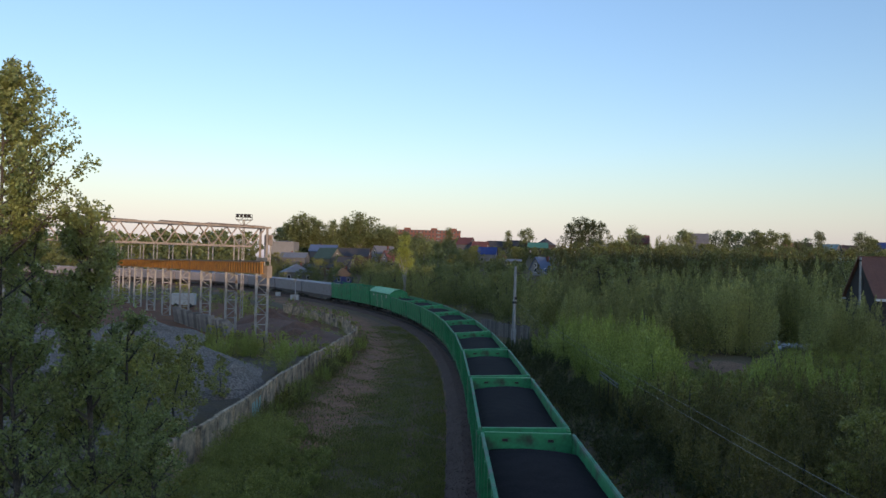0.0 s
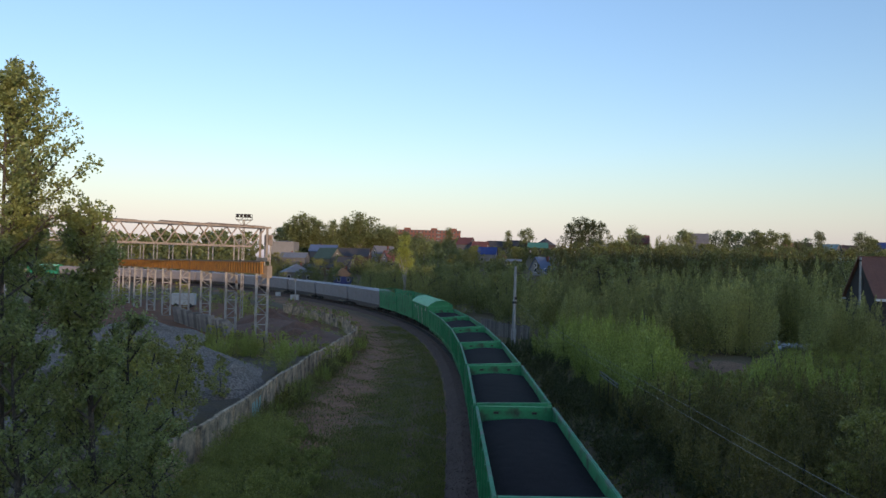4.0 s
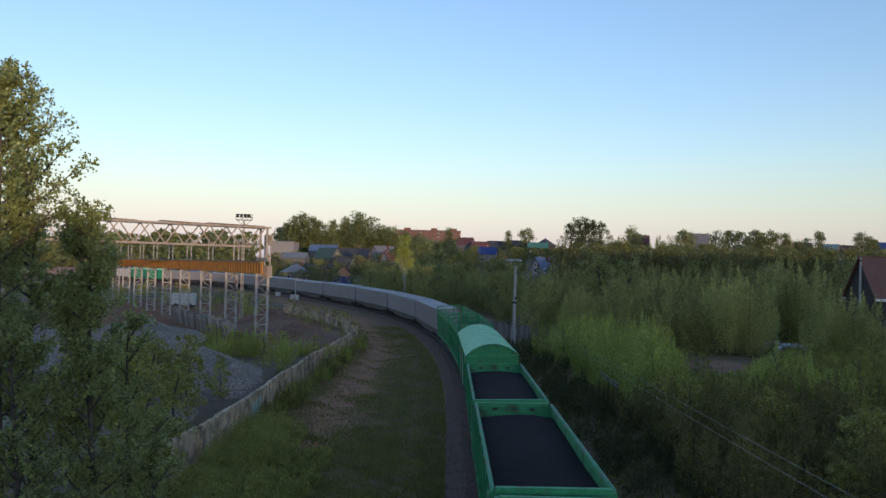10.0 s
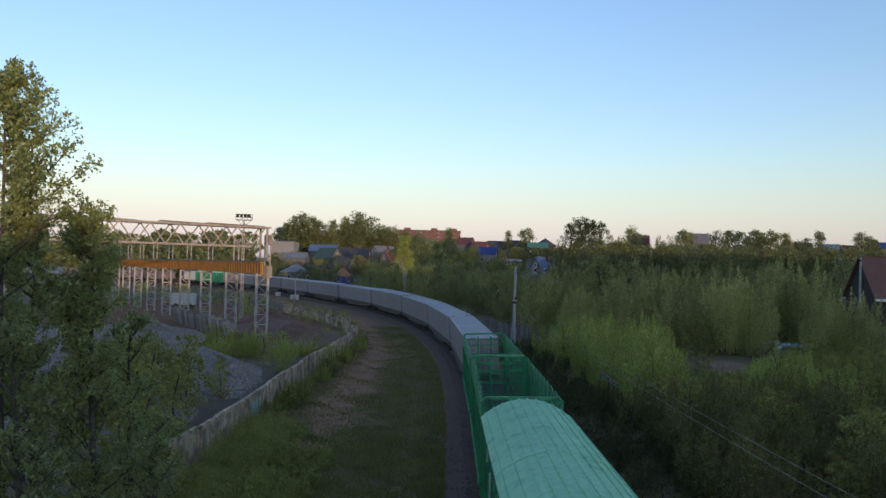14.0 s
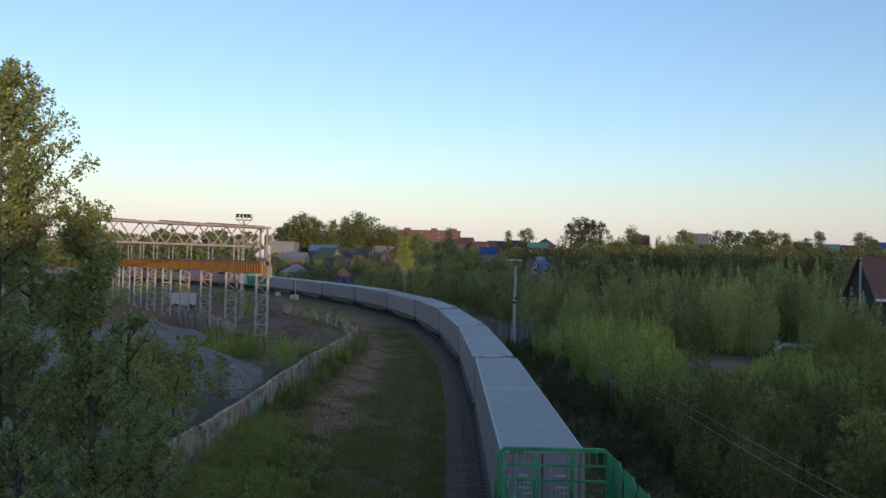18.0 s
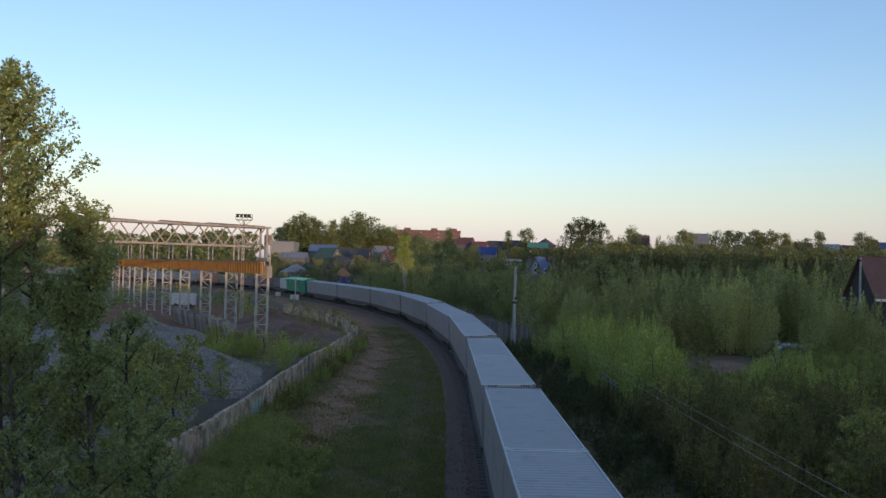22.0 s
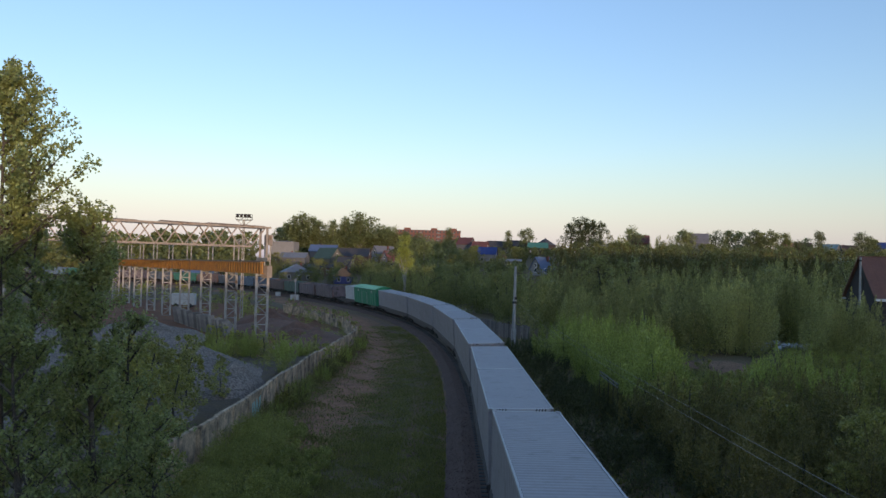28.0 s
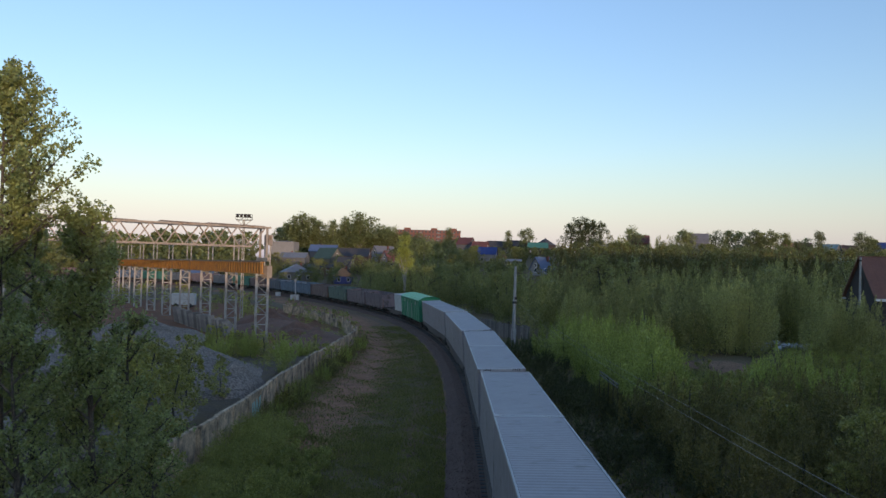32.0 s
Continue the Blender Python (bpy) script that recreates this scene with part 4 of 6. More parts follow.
def build_yard_things():
    # floodlight mast behind the crane
    x, y = -31.6, 125.0
    z = ground_at(x, y)
    mast = thing("floodlight_mast", Matrix.Translation((x, y, z)), "grey floodlight mast with a railed lamp platform", "lamp mast")
    h = 16.05 - z
    for k in (-0.18, 0.18):
        bm = bmesh.new()
        bar(bm, (k, 0, 0), (k * 0.7, 0, h), 0.12)
        part("mast_leg", bm, CRANE_GREY, mast)
    for i in range(14):
        bm = bmesh.new()
        bar(bm, (-0.18, 0, i * h / 14), (0.16, 0, (i + 0.8) * h / 14), 0.05)
        part("mast_brace", bm, CRANE_GREY, mast)
    bm = bmesh.new()
    box(bm, 0, 0, h, 2.4, 1.0, 0.08)
    plat = part("platform", bm, UNDER, mast)
    for k in (-1, 1):
        bm = bmesh.new()
        bar(bm, (0, 0, h - 1.1), (k * 1.1, 0, h), 0.08)
        part("platform_strut", bm, CRANE_GREY, mast)
    for q in (-0.45, 0.45):
        for zz in (0.45, 0.9):
            bm = bmesh.new()
            bar(bm, (-1.2, q, h + zz), (1.2, q, h + zz), 0.05)
            part("handrail", bm, UNDER, plat)
        for k in (-1.2, -0.4, 0.4, 1.2):
            bm = bmesh.new()
            bar(bm, (k, q, h), (k, q, h + 0.9), 0.05)
            part("rail_post", bm, UNDER, plat)
    for k in (-0.9, -0.3, 0.3, 0.9):
        bm = bmesh.new()
        box(bm, k, -0.5, h + 0.6, 0.4, 0.25, 0.4, rx=20)
        part("floodlight", bm, UNDER, mast)

    # leaning grey slabs in a row
    rng = random.Random(3)
    a, b = Vector((-25.4, 96.0, 0)), Vector((-40.5, 121.5, 0))
    d = (b - a).normalized()
    for i in range(36):
        p = a + (b - a) * (i / 35)
        z = ground_at(p.x, p.y)
        hgt = 2.3 + rng.uniform(-0.25, 0.2)
        bm = bmesh.new()
        box(bm, 0, 0, hgt / 2, 0.75, 0.16, hgt)
        box(bm, 0.42, 0.0, hgt / 2, 0.08, 0.2, hgt - 0.1)
        bmesh.ops.bevel(bm, geom=list(bm.edges), offset=0.015, segments=1)
        me = bpy.data.meshes.new("concrete_slab")
        bm.to_mesh(me)
        bm.free()
        me.materials.append(SLAB)
        ob = new("concrete_slab", me)
        ob.matrix_basis = Matrix.Translation((p.x, p.y, z - 0.05)) @ pose(0, 0, 0, rng.uniform(-7, 7), rng.uniform(-14, -5), math.degrees(math.atan2(-d.x, d.y)) + rng.uniform(-8, 8))
        tagged(ob, "grey concrete slab standing in a leaning row", "slab", "slabs in the yard")
    # white site trailer
    z = ground_at(-50.0, 154)
    t = thing("site_trailer", Matrix.Translation((-50.6, 155.5, z)) @ pose(0, 0, 0, 0, 0, 8), "white site trailer with a dark opening, in the yard", "trailer")
    bm = bmesh.new()
    box(bm, 0, 0, 1.6, 4.3, 2.4, 2.2)
    bmesh.ops.bevel(bm, geom=list(bm.edges), offset=0.08, segments=2)
    part("body", bm, WHITE, t)
    bm = bmesh.new()
    box(bm, -2.35, -0.2, 1.7, 0.6, 1.8, 1.5)
    part("cab", bm, UNDER, t)
    for k in (-1.3, 1.3):
        for s in (-1, 1):
            bm = bmesh.new()
            tube(bm, (k, s * 1.0, 0.4), (k, s * 1.25, 0.4), 0.42, 0.42, 14)
            part("wheel", bm, UNDER, t)
    # trackside cabinet with a sign post, and a small white marker
    x, y = -36.6, 197.0
    z = ground_at(x, y)
    c = thing("trackside_cabinet", Matrix.Translation((x, y, z)), "white trackside signal cabinet with a post beside the rails", "signal cabinet")
    bm = bmesh.new()
    box(bm, 0, 0, 0.75, 2.1, 1.1, 1.3)
    bmesh.ops.bevel(bm, geom=list(bm.edges), offset=0.04, segments=1)
    part("cabinet", bm, WHITE, c)
    bm = bmesh.new()
    box(bm, 0, -0.56, 0.75, 0.9, 0.03, 1.1)
    part("cabinet_door", bm, CRANE_GREY, c)
    bm = bmesh.new()
    tube(bm, (0.1, 0, 0), (0.1, 0, 5.2), 0.11, 0.09, 8)
    part("post", bm, WHITE, c)
    bm = bmesh.new()
    box(bm, 0.1, -0.12, 4.9, 0.5, 0.1, 0.9)
    part("signal_board", bm, CRANE_GREY, c)
    z = ground_at(-44.5, 215)
    bm = bmesh.new()
    box(bm, 0, 0, 0.6, 1.3, 0.6, 1.1)
    bmesh.ops.bevel(bm, geom=list(bm.edges), offset=0.05, segments=1)
    me = bpy.data.meshes.new("marker_block")
    bm.to_mesh(me)
    bm.free()
    me.materials.append(WHITE)
    ob = new("marker_block", me)
    ob.matrix_basis = Matrix.Translation((-44.5, 215, z))
    tagged(ob, "small white trackside marker block", "marker")


build_yard_things()


def heap(name, x, y, rx, ry, h, material, label, seed, lumps=0.3, rz=0.0):
    n = 34
    verts, faces = [], []
    for i in range(n + 1):
        for j in range(n + 1):
            u, v = -1 + 2 * i / n, -1 + 2 * j / n
            r = math.hypot(u, v)
            f = max(0.0, 1 - r) ** 0.9
            w = noise.noise(Vector((u * 2.2 + seed, v * 2.2, seed))) * lumps + noise.noise(Vector((u * 6 + seed, v * 6, seed))) * lumps * 0.35
            px, py = u * rx, v * ry
            gx, gy = x + px * math.cos(rz) - py * math.sin(rz), y + px * math.sin(rz) + py * math.cos(rz)
            verts.append((gx, gy, h * f * (1 + w) - 0.25 * min(1, r ** 4)))
    zs = ground_z([v[0] for v in verts], [v[1] for v in verts])
    verts = [(v[0], v[1], v[2] + float(z) - 0.05) for v, z in zip(verts, zs)]
    for i in range(n):
        for j in range(n):
            a = i * (n + 1) + j
            faces.append((a, a + 1, a + n + 2, a + n + 1))
    tagged(new(name, mesh_from(name, verts, faces, material, True)), label, "heap", kind="stuff")


heap("gravel_heap", -31, 83, 10.5, 12, 3.4, GRAVEL, "heap of grey gravel in the yard", 1.0, 0.5)
heap("gravel_heap", -18.5, 60, 5, 11, 2.2, GRAVEL, "heap of grey gravel behind the wall", 2.5)
heap("gravel_heap", -14.6, 56, 2.6, 5, 1.5, GRAVEL, "small heap of grey gravel against the wall", 4.5)
heap("gravel_heap", -38, 70, 10, 14, 3.5, GRAVEL, "heap of grey gravel in the yard", 3.5)
heap("gravel_heap", -19, 43, 6, 9, 1.6, GRAVEL, "low spread of grey gravel behind the wall", 5.5)
heap("earth_bank", -15.5, 99, 4.5, 16, 1.2, EARTH, "bank of red-brown earth behind the wall", 6.5, 0.5)
heap("earth_bank", -23, 112, 7, 14, 1.5, EARTH, "bank of red-brown earth below the crane", 7.5, 0.5, 0.4)
heap("earth_bank", -17, 86, 4, 12, 0.9, EARTH, "low bank of brown earth behind the wall", 9.5, 0.5)
heap("earth_bank", -19, 104, 5, 8, 1.6, EARTH, "lumpy mound of red-brown earth", 11.5, 0.6)
heap("earth_bank", -27, 122, 6, 9, 1.8, EARTH, "lumpy mound of red-brown earth", 12.5, 0.6)
heap("earth_bank", -24.5, 97, 4.5, 6, 0.9, EARTH, "lumpy mound of red-brown earth", 13.5, 0.6)
heap("earth_bank", 29.5, 84, 5.5, 6, 0.8, DRY_EARTH, "heap of brown earth in a clearing", 8.5, 0.4)


def build_right_side():
    # concrete power pole with two wires
    x, y, top = 9.25, 101.0, 9.7
    z = ground_at(x, y)
    p = thing("power_pole", Matrix.Translation((x, y, z)) @ pose(0, 0, 0, 0, 0.5, 0), "leaning pale concrete power pole with a dark bracket band", "power pole")
    bm = bmesh.new()
    tube(bm, (0, 0, -0.3), (0, 0, top - z), 0.26, 0.15, 10)
    part("shaft", bm, CONC_POLE, p)
    bm = bmesh.new()
    tube(bm, (0, 0, 5.4), (0, 0, 5.7), 0.27, 0.27, 10)
    box(bm, 0.12, -0.2, 6.1, 0.25, 0.2, 0.35)
    part("bracket_band", bm, UNDER, p)
    bm = bmesh.new()
    box(bm, 0.02, 0.1, 0.9, 0.62, 0.4, 2.6)
    part("stub_prop", bm, CONC_POLE, p)
    for k in (-0.2, 0.25):
        bm = bmesh.new()
        tube(bm, (k, -0.1, 5.7), (k, -0.1, 5.95), 0.05, 0.05, 6)
        part("insulator", bm, WHITE, p)
    for j, (a, b, sag) in enumerate((((9.4, 100.8, 5.3), (8.7, -20, 5.3), 0.85), ((9.15, 100.8, 5.1), (8.4, -20, 5.1), 0.85))):
        cu = bpy.data.curves.new("wire", 'CURVE')
        cu.dimensions, cu.bevel_depth, cu.bevel_resolution = '3D', 0.006, 1
        sp = cu.splines.new('POLY')
        n = 48
        sp.points.add(n)
        for i in range(n + 1):
            f = i / n
            q = Vector(a).lerp(Vector(b), f)
            sp.points[i].co = (q.x, q.y, q.z - sag * 4 * f * (1 - f), 1)
        cu.materials.append(CONC_POLE)
        tagged(new("power_wire", cu), "sagging pale power wire from the concrete pole", "wire", "wires")
    # pale pole beside the brown-roofed house
    x, y = 49.6, 94.0
    z = ground_at(x, y)
    p = thing("utility_pole", Matrix.Translation((x, y, z)), "slim pale utility pole beside the brown-roofed house", "utility pole")
    bm = bmesh.new()
    tube(bm, (0, 0, -0.3), (0.1, 0, 11.8 - z), 0.17, 0.11, 8)
    part("shaft", bm, CONC_POLE, p)
    bm = bmesh.new()
    tube(bm, (0.1, 0, 11.3 - z), (0.1, 0, 11.45 - z), 0.15, 0.15, 8)
    part("band", bm, UNDER, p)
    # grey board fence behind the pole
    pts = [(6.2, 122), (7.8, 117), (9.6, 112), (12.2, 108)]
    f = thing("board_fence", Matrix(), "weathered grey board fence among bushes", "fence")
    rng = random.Random(6)
    for (x0, y0), (x1, y1) in zip(pts, pts[1:]):
        n = 14
        for i in range(n):
            x, y = x0 + (x1 - x0) * i / n, y0 + (y1 - y0) * i / n
            z = ground_at(x, y)
            h = 2.0 + rng.uniform(-0.15, 0.12)
            bm = bmesh.new()
            box(bm, x, y, z + h / 2, 0.28, 0.03, h, rz=math.degrees(math.atan2(y1 - y0, x1 - x0)), ry=rng.uniform(-2, 2))
            part("board", bm, OLD_WOOD, f)
    # bent pipe railing in the bushes
    r = thing("pipe_railing", Matrix(), "pale pipe railing half hidden in bushes", "railing")
    a, b = Vector((11.4, 56.5, 2.2)), Vector((11.7, 52.0, 1.9))
    for dz in (0, -0.22):
        bm = bmesh.new()
        tube(bm, a + Vector((0, 0, dz)), b + Vector((0, 0, dz)), 0.04, 0.04, 6)
        part("rail", bm, SLAB, r)
    for i in range(5):
        q = a.lerp(b, i / 4)
        bm = bmesh.new()
        tube(bm, (q.x, q.y, ground_at(q.x, q.y) - 0.1), q, 0.02, 0.02, 6)
        part("rail_post", bm, UNDER, r)
    # scattered pale rubbish beyond the bushes
    rng = random.Random(9)
    for i in range(60):
        if i < 30:
            x, y = 46 + rng.uniform(-4, 4), 109 + rng.uniform(-6, 5)
        else:
            x, y = 51 + rng.uniform(-2.5, 2.5), 105 + rng.uniform(-3, 7)
        z = ground_at(x, y)
        bm = bmesh.new()
        box(bm, 0, 0, 0, rng.uniform(0.4, 1.7), rng.uniform(0.3, 1.1), rng.uniform(0.15, 0.7))
        bmesh.ops.bevel(bm, geom=list(bm.edges), offset=0.03, segments=1)
        for v in bm.verts:
            v.co += Vector((rng.uniform(-0.08, 0.08), rng.uniform(-0.08, 0.08), rng.uniform(-0.04, 0.04)))
        me = bpy.data.meshes.new("rubbish_piece")
        bm.to_mesh(me)
        bm.free()
        me.materials.append(WHITE if i % 3 else SLAB)
        ob = new("rubbish_piece", me)
        ob.matrix_basis = Matrix.Translation((x, y, z + 0.15)) @ pose(0, 0, 0, rng.uniform(-12, 12), rng.uniform(-12, 12), rng.uniform(0, 180))
        tagged(ob, "pale piece of dumped rubbish on the ground", "rubbish", "dumped rubbish")


build_right_side()


# ---- houses ----
PLASTER = {k: mat("plaster_" + k, c, 0.9, second=tuple(0.85 * v for v in c), scale=0.8, grain=0.12, grain_scale=6) for k, c in
           (("white", (0.26, 0.255, 0.25)), ("cream", (0.155, 0.145, 0.125)), ("grey", (0.13, 0.13, 0.132)), ("brown", (0.16, 0.10, 0.07)), ("blue", (0.07, 0.08, 0.22)), ("brick", (0.21, 0.082, 0.058)), ("umber", (0.05, 0.04, 0.037)))}
ROOFS = {k: mat("roofing_" + k, c, 0.6, second=tuple(0.8 * v for v in c), scale=0.7, grain=0.15, grain_scale=5) for k, c in
         (("blue", (0.035, 0.065, 0.22)), ("green", (0.05, 0.09, 0.065)), ("grey", (0.16, 0.16, 0.17)), ("dark", (0.07, 0.065, 0.065)), ("red", (0.17, 0.062, 0.05)), ("orange", (0.42, 0.19, 0.08)),
          ("slate", (0.19, 0.205, 0.225)), ("brown", (0.20, 0.085, 0.055)), ("teal", (0.16, 0.27, 0.30)), ("jade", (0.05, 0.19, 0.15)), ("bluegrey", (0.10, 0.15, 0.25)))}
GLASS = mat("dark_window_glass", (0.02, 0.025, 0.03), 0.08, second=(0.03, 0.035, 0.04), spec=0.8)
FRAME = mat("white_window_frame", (0.7, 0.7, 0.68), 0.5, second=(0.6, 0.6, 0.58))


def house(x, y, w, d, eave, rise, yaw, walls, roof, label, hip=False, chimney=True, gable=None, base=None, rows=1, fascia=False):
    """w runs across the ridge (the gable's width), d along it; yaw turns the gable end from facing -Y."""
    z = (ground_at(x, y) if base is None else base) - 0.3
    h = thing("house", Matrix.Translation((x, y, z)) @ pose(0, 0, 0, 0, 0, yaw), label, "house")
    eave += 0.3
    bm = bmesh.new()
    v = [bm.verts.new(q) for q in ((-w / 2, -d / 2, 0), (w / 2, -d / 2, 0), (w / 2, d / 2, 0), (-w / 2, d / 2, 0), (-w / 2, -d / 2, eave), (w / 2, -d / 2, eave), (w / 2, d / 2, eave), (-w / 2, d / 2, eave))]
    for f in ((0, 1, 5, 4), (1, 2, 6, 5), (2, 3, 7, 6), (3, 0, 4, 7), (4, 5, 6, 7)):
        bm.faces.new([v[i] for i in f])
    body = part("wall", bm, PLASTER[walls], h)
    o = 0.4
    if hip:
        bm = bmesh.new()
        r = max(0.2, d / 2 - w / 2)
        lo = [bm.verts.new(q) for q in ((-w / 2 - o, -d / 2 - o, eave), (w / 2 + o, -d / 2 - o, eave), (w / 2 + o, d / 2 + o, eave), (-w / 2 - o, d / 2 + o, eave))]
        hi = [bm.verts.new((0, -r, eave + rise)), bm.verts.new((0, r, eave + rise))]
        for f in ((lo[0], lo[1], hi[0]), (lo[1], lo[2], hi[1], hi[0]), (lo[2], lo[3], hi[1]), (lo[3], lo[0], hi[0], hi[1]), tuple(reversed(lo))):
            bm.faces.new(f)
        part("roof", bm, ROOFS[roof], h)
    else:
        for k in (-1, 1):
            bm = bmesh.new()
            y0 = k * d / 2
            g = [bm.verts.new((-w / 2, y0, eave)), bm.verts.new((w / 2, y0, eave)), bm.verts.new((0, y0, eave + rise))]
            g2 = [bm.verts.new((q.co.x, y0 - k * 0.15, q.co.z)) for q in g]
            bm.faces.new(g)
            bm.faces.new(list(reversed(g2)))
            gb = part("gable", bm, PLASTER[gable or walls], h)
            bm = bmesh.new()
            box(bm, 0, y0 + k * 0.03, eave + rise * 0.33, w * 0.16, 0.06, rise * 0.32)
            wd = part("window", bm, PLASTER[gable or walls] if fascia else FRAME, gb)
            bm = bmesh.new()
            box(bm, 0, y0 + k * 0.07, eave + rise * 0.33, w * 0.11, 0.03, rise * 0.24)
            part("pane", bm, GLASS, wd)
        sl = math.atan2(rise, w / 2)
        ln = math.hypot(rise, w / 2) + 0.5
        for k in (-1, 1):
            bm = bmesh.new()
            cx, cz = k * (math.cos(sl) * ln / 2), eave + rise - math.sin(sl) * ln / 2 + 0.07
            box(bm, cx, 0, cz, ln, d + 2 * o, 0.1, ry=k * math.degrees(sl))
            rf = part("roof_slope", bm, ROOFS[roof], h)
            nb = int(d / 1.1)
            for i in range(nb + 1 if y < 150 else 0):   # battens only show on the near roof
                bm = bmesh.new()
                yy = -d / 2 - o + 0.03 + i * (d + 2 * o - 0.06) / nb
                box(bm, cx, yy, cz + 0.07, ln, 0.06, 0.05, ry=k * math.degrees(sl))
                part("roof_batten", bm, ROOFS[roof], rf)
            if fascia:
                bm = bmesh.new()
                box(bm, k * (math.cos(sl) * ln + 0.02), 0, eave + rise - math.sin(sl) * ln - 0.06, 0.06, d + 2 * o, 0.3)
                part("eave_board", bm, FRAME, rf, "white eave board")
        bm = bmesh.new()
        box(bm, 0, 0, eave + rise + 0.1, 0.3, d + 2 * o, 0.1)
        part("ridge_cap", bm, ROOFS[roof], h)
    for row in range(rows):
        zc = 1.7 + 2.8 * row
        for k in (-1, 1):
            n = max(1, int(w / 3))
            for i in range(n):
                xx = -w / 2 + (i + 0.5) * w / n
                bm = bmesh.new()
                box(bm, xx, k * (d / 2 + 0.02), zc, 1.2, 0.08, 1.5)
                wd = part("window", bm, FRAME, body)
                bm = bmesh.new()
                box(bm, xx, k * (d / 2 + 0.055), zc, 0.95, 0.04, 1.25)
                part("pane", bm, GLASS, wd)
            n = max(1, int(d / 3.2))
            for i in range(n):
                yy = -d / 2 + (i + 0.5) * d / n
                bm = bmesh.new()
                box(bm, k * (w / 2 + 0.02), yy, zc, 0.08, 1.2, 1.5)
                wd = part("window", bm, FRAME, body)
                bm = bmesh.new()
                box(bm, k * (w / 2 + 0.055), yy, zc, 0.04, 0.95, 1.25)
                part("pane", bm, GLASS, wd)
    if chimney:
        bm = bmesh.new()
        box(bm, w * 0.18, d * 0.15, eave + rise * 0.75 + 0.5, 0.6, 0.6, 1.6)
        part("chimney", bm, PLASTER["brick"], h)
    return h


def build_village():
    house(-57.4, 311, 11.0, 10.0, 3.2, 3.3, 20, "cream", "slate", "small cream house with a pale hipped roof", hip=True)
    house(-66.5, 355, 8, 11.4, 5.4, 2.2, 85, "grey", "slate", "grey house with a pale slate roof")
    house(-54.1, 373.8, 8.0, 12, 4.5, 4.8, 50, "cream", "green", "steep gabled house with a dark green roof and a cream gable")
    house(-60.4, 402, 9, 13.4, 6.2, 3.3, 85, "grey", "bluegrey", "house with a long dull blue metal roof")
    house(-42.8, 381, 9, 15, 5.4, 3.7, 84, "brown", "dark", "brown house with a long dark roof")
    house(-42.3, 345, 6, 7, 3.4, 3.4, 60, "grey", "dark", "small grey house with a dark roof")
    house(-50.8, 330, 6, 10, 3.0, 1.4, 88, "brown", "dark", "low dark brown shed")
    house(-37.7, 300, 7.0, 6.5, 2.6, 3.4, 12, "blue", "orange", "small blue-walled house with an orange roof", hip=True)
    house(-29.6, 393.5, 8, 11, 5.6, 4.5, -50, "white", "grey", "white gabled house with a grey roof", rows=2)
    house(-24.6, 378, 6.5, 8, 3.6, 4.7, -50, "white", "red", "white gabled house with a steep red roof")
    house(-110, 326, 8, 13, 5.2, 2.6, 86, "white", "slate", "pale house with a grey roof behind the yard")
    house(-92, 300, 8, 12, 3.6, 2.6, 88, "grey", "bluegrey", "grey house with a dull blue roof behind the yard")
    house(-128, 340, 8, 12, 5.6, 3.0, 84, "grey", "slate", "grey house with a pale roof behind the yard")
    house(-80.3, 402, 9, 11.8, 10.6, 0.5, 84, "white", "grey", "pale flat-roofed block among the trees", hip=True, chimney=False, rows=1)
    house(22.6, 400, 8, 9, 4.2, 3.5, 80, "white", "blue", "small house with a bright blue roof on the hillside")
    house(27.6, 330, 6, 10.0, 2.0, 0.9, 88, "grey", "slate", "long low building with a pale grey roof")
    house(33.3, 262.2, 5.5, 7, 1.7, 4.0, -50, "white", "bluegrey", "house with a steep blue roof and a white trimmed gable")
    house(13.9, 480, 8, 9, 8.4, 4.0, 60, "grey", "red", "grey house with a red roof on the hill", rows=2)
    house(22.1, 470, 8, 9, 5.5, 3.6, 75, "umber", "red", "dark house with a red roof on the hill")
    house(33.5, 480, 8, 13, 4.2, 3.4, 84, "grey", "dark", "grey house with a dark roof on the hill")
    house(46.5, 482, 8, 12, 4.2, 3.2, 82, "umber", "dark", "brown house with a long dark roof on the hill")
    house(54.0, 450, 8, 11, 3.6, 2.9, 84, "umber", "jade", "dark house with a green metal roof on the hill")
    house(60.7, 470, 9, 9, 5.0, 4.0, 40, "umber", "dark", "dark house with a pointed roof on the hill", hip=True)
    house(106.2, 430, 8, 11, 8.4, 4.0, 70, "brick", "red", "brick house with a red roof on the skyline", rows=2)
    house(129.4, 400, 8, 8.6, 8.6, 4.8, 76, "white", "grey", "white house with a grey roof on the skyline", rows=2)
    house(153.3, 410, 6, 5, 5.0, 3.3, 60, "grey", "blue", "small house with a blue roof on the skyline")
    house(179, 400, 8, 14, 7.0, 3.7, 82, "brick", "brown", "brick house with a brown roof on the skyline", rows=2)
    house(185.6, 380, 9, 9, 6.4, 3.7, 40, "white", "teal", "white house with a pale teal roof on the skyline")
    house(196, 383, 8, 8, 6.6, 3.1, 85, "brown", "brown", "dark house with a brown roof on the skyline")
    house(211, 380, 9, 11, 7.5, 4.0, 40, "white", "blue", "house with a blue roof and pale gable on the skyline", rows=2)
    house(134.7, 262, 8, 6.6, 5.2, 3.2, 75, "brown", "teal", "dark house with a pale teal metal roof")
    # large brown-roofed house near the thicket
    house(58.9, 98, 7.2, 14, 7.7, 4.7, 90, "umber", "brown", "tall dark house with a big brown metal roof", base=-0.5, rows=1, chimney=False, fascia=True)
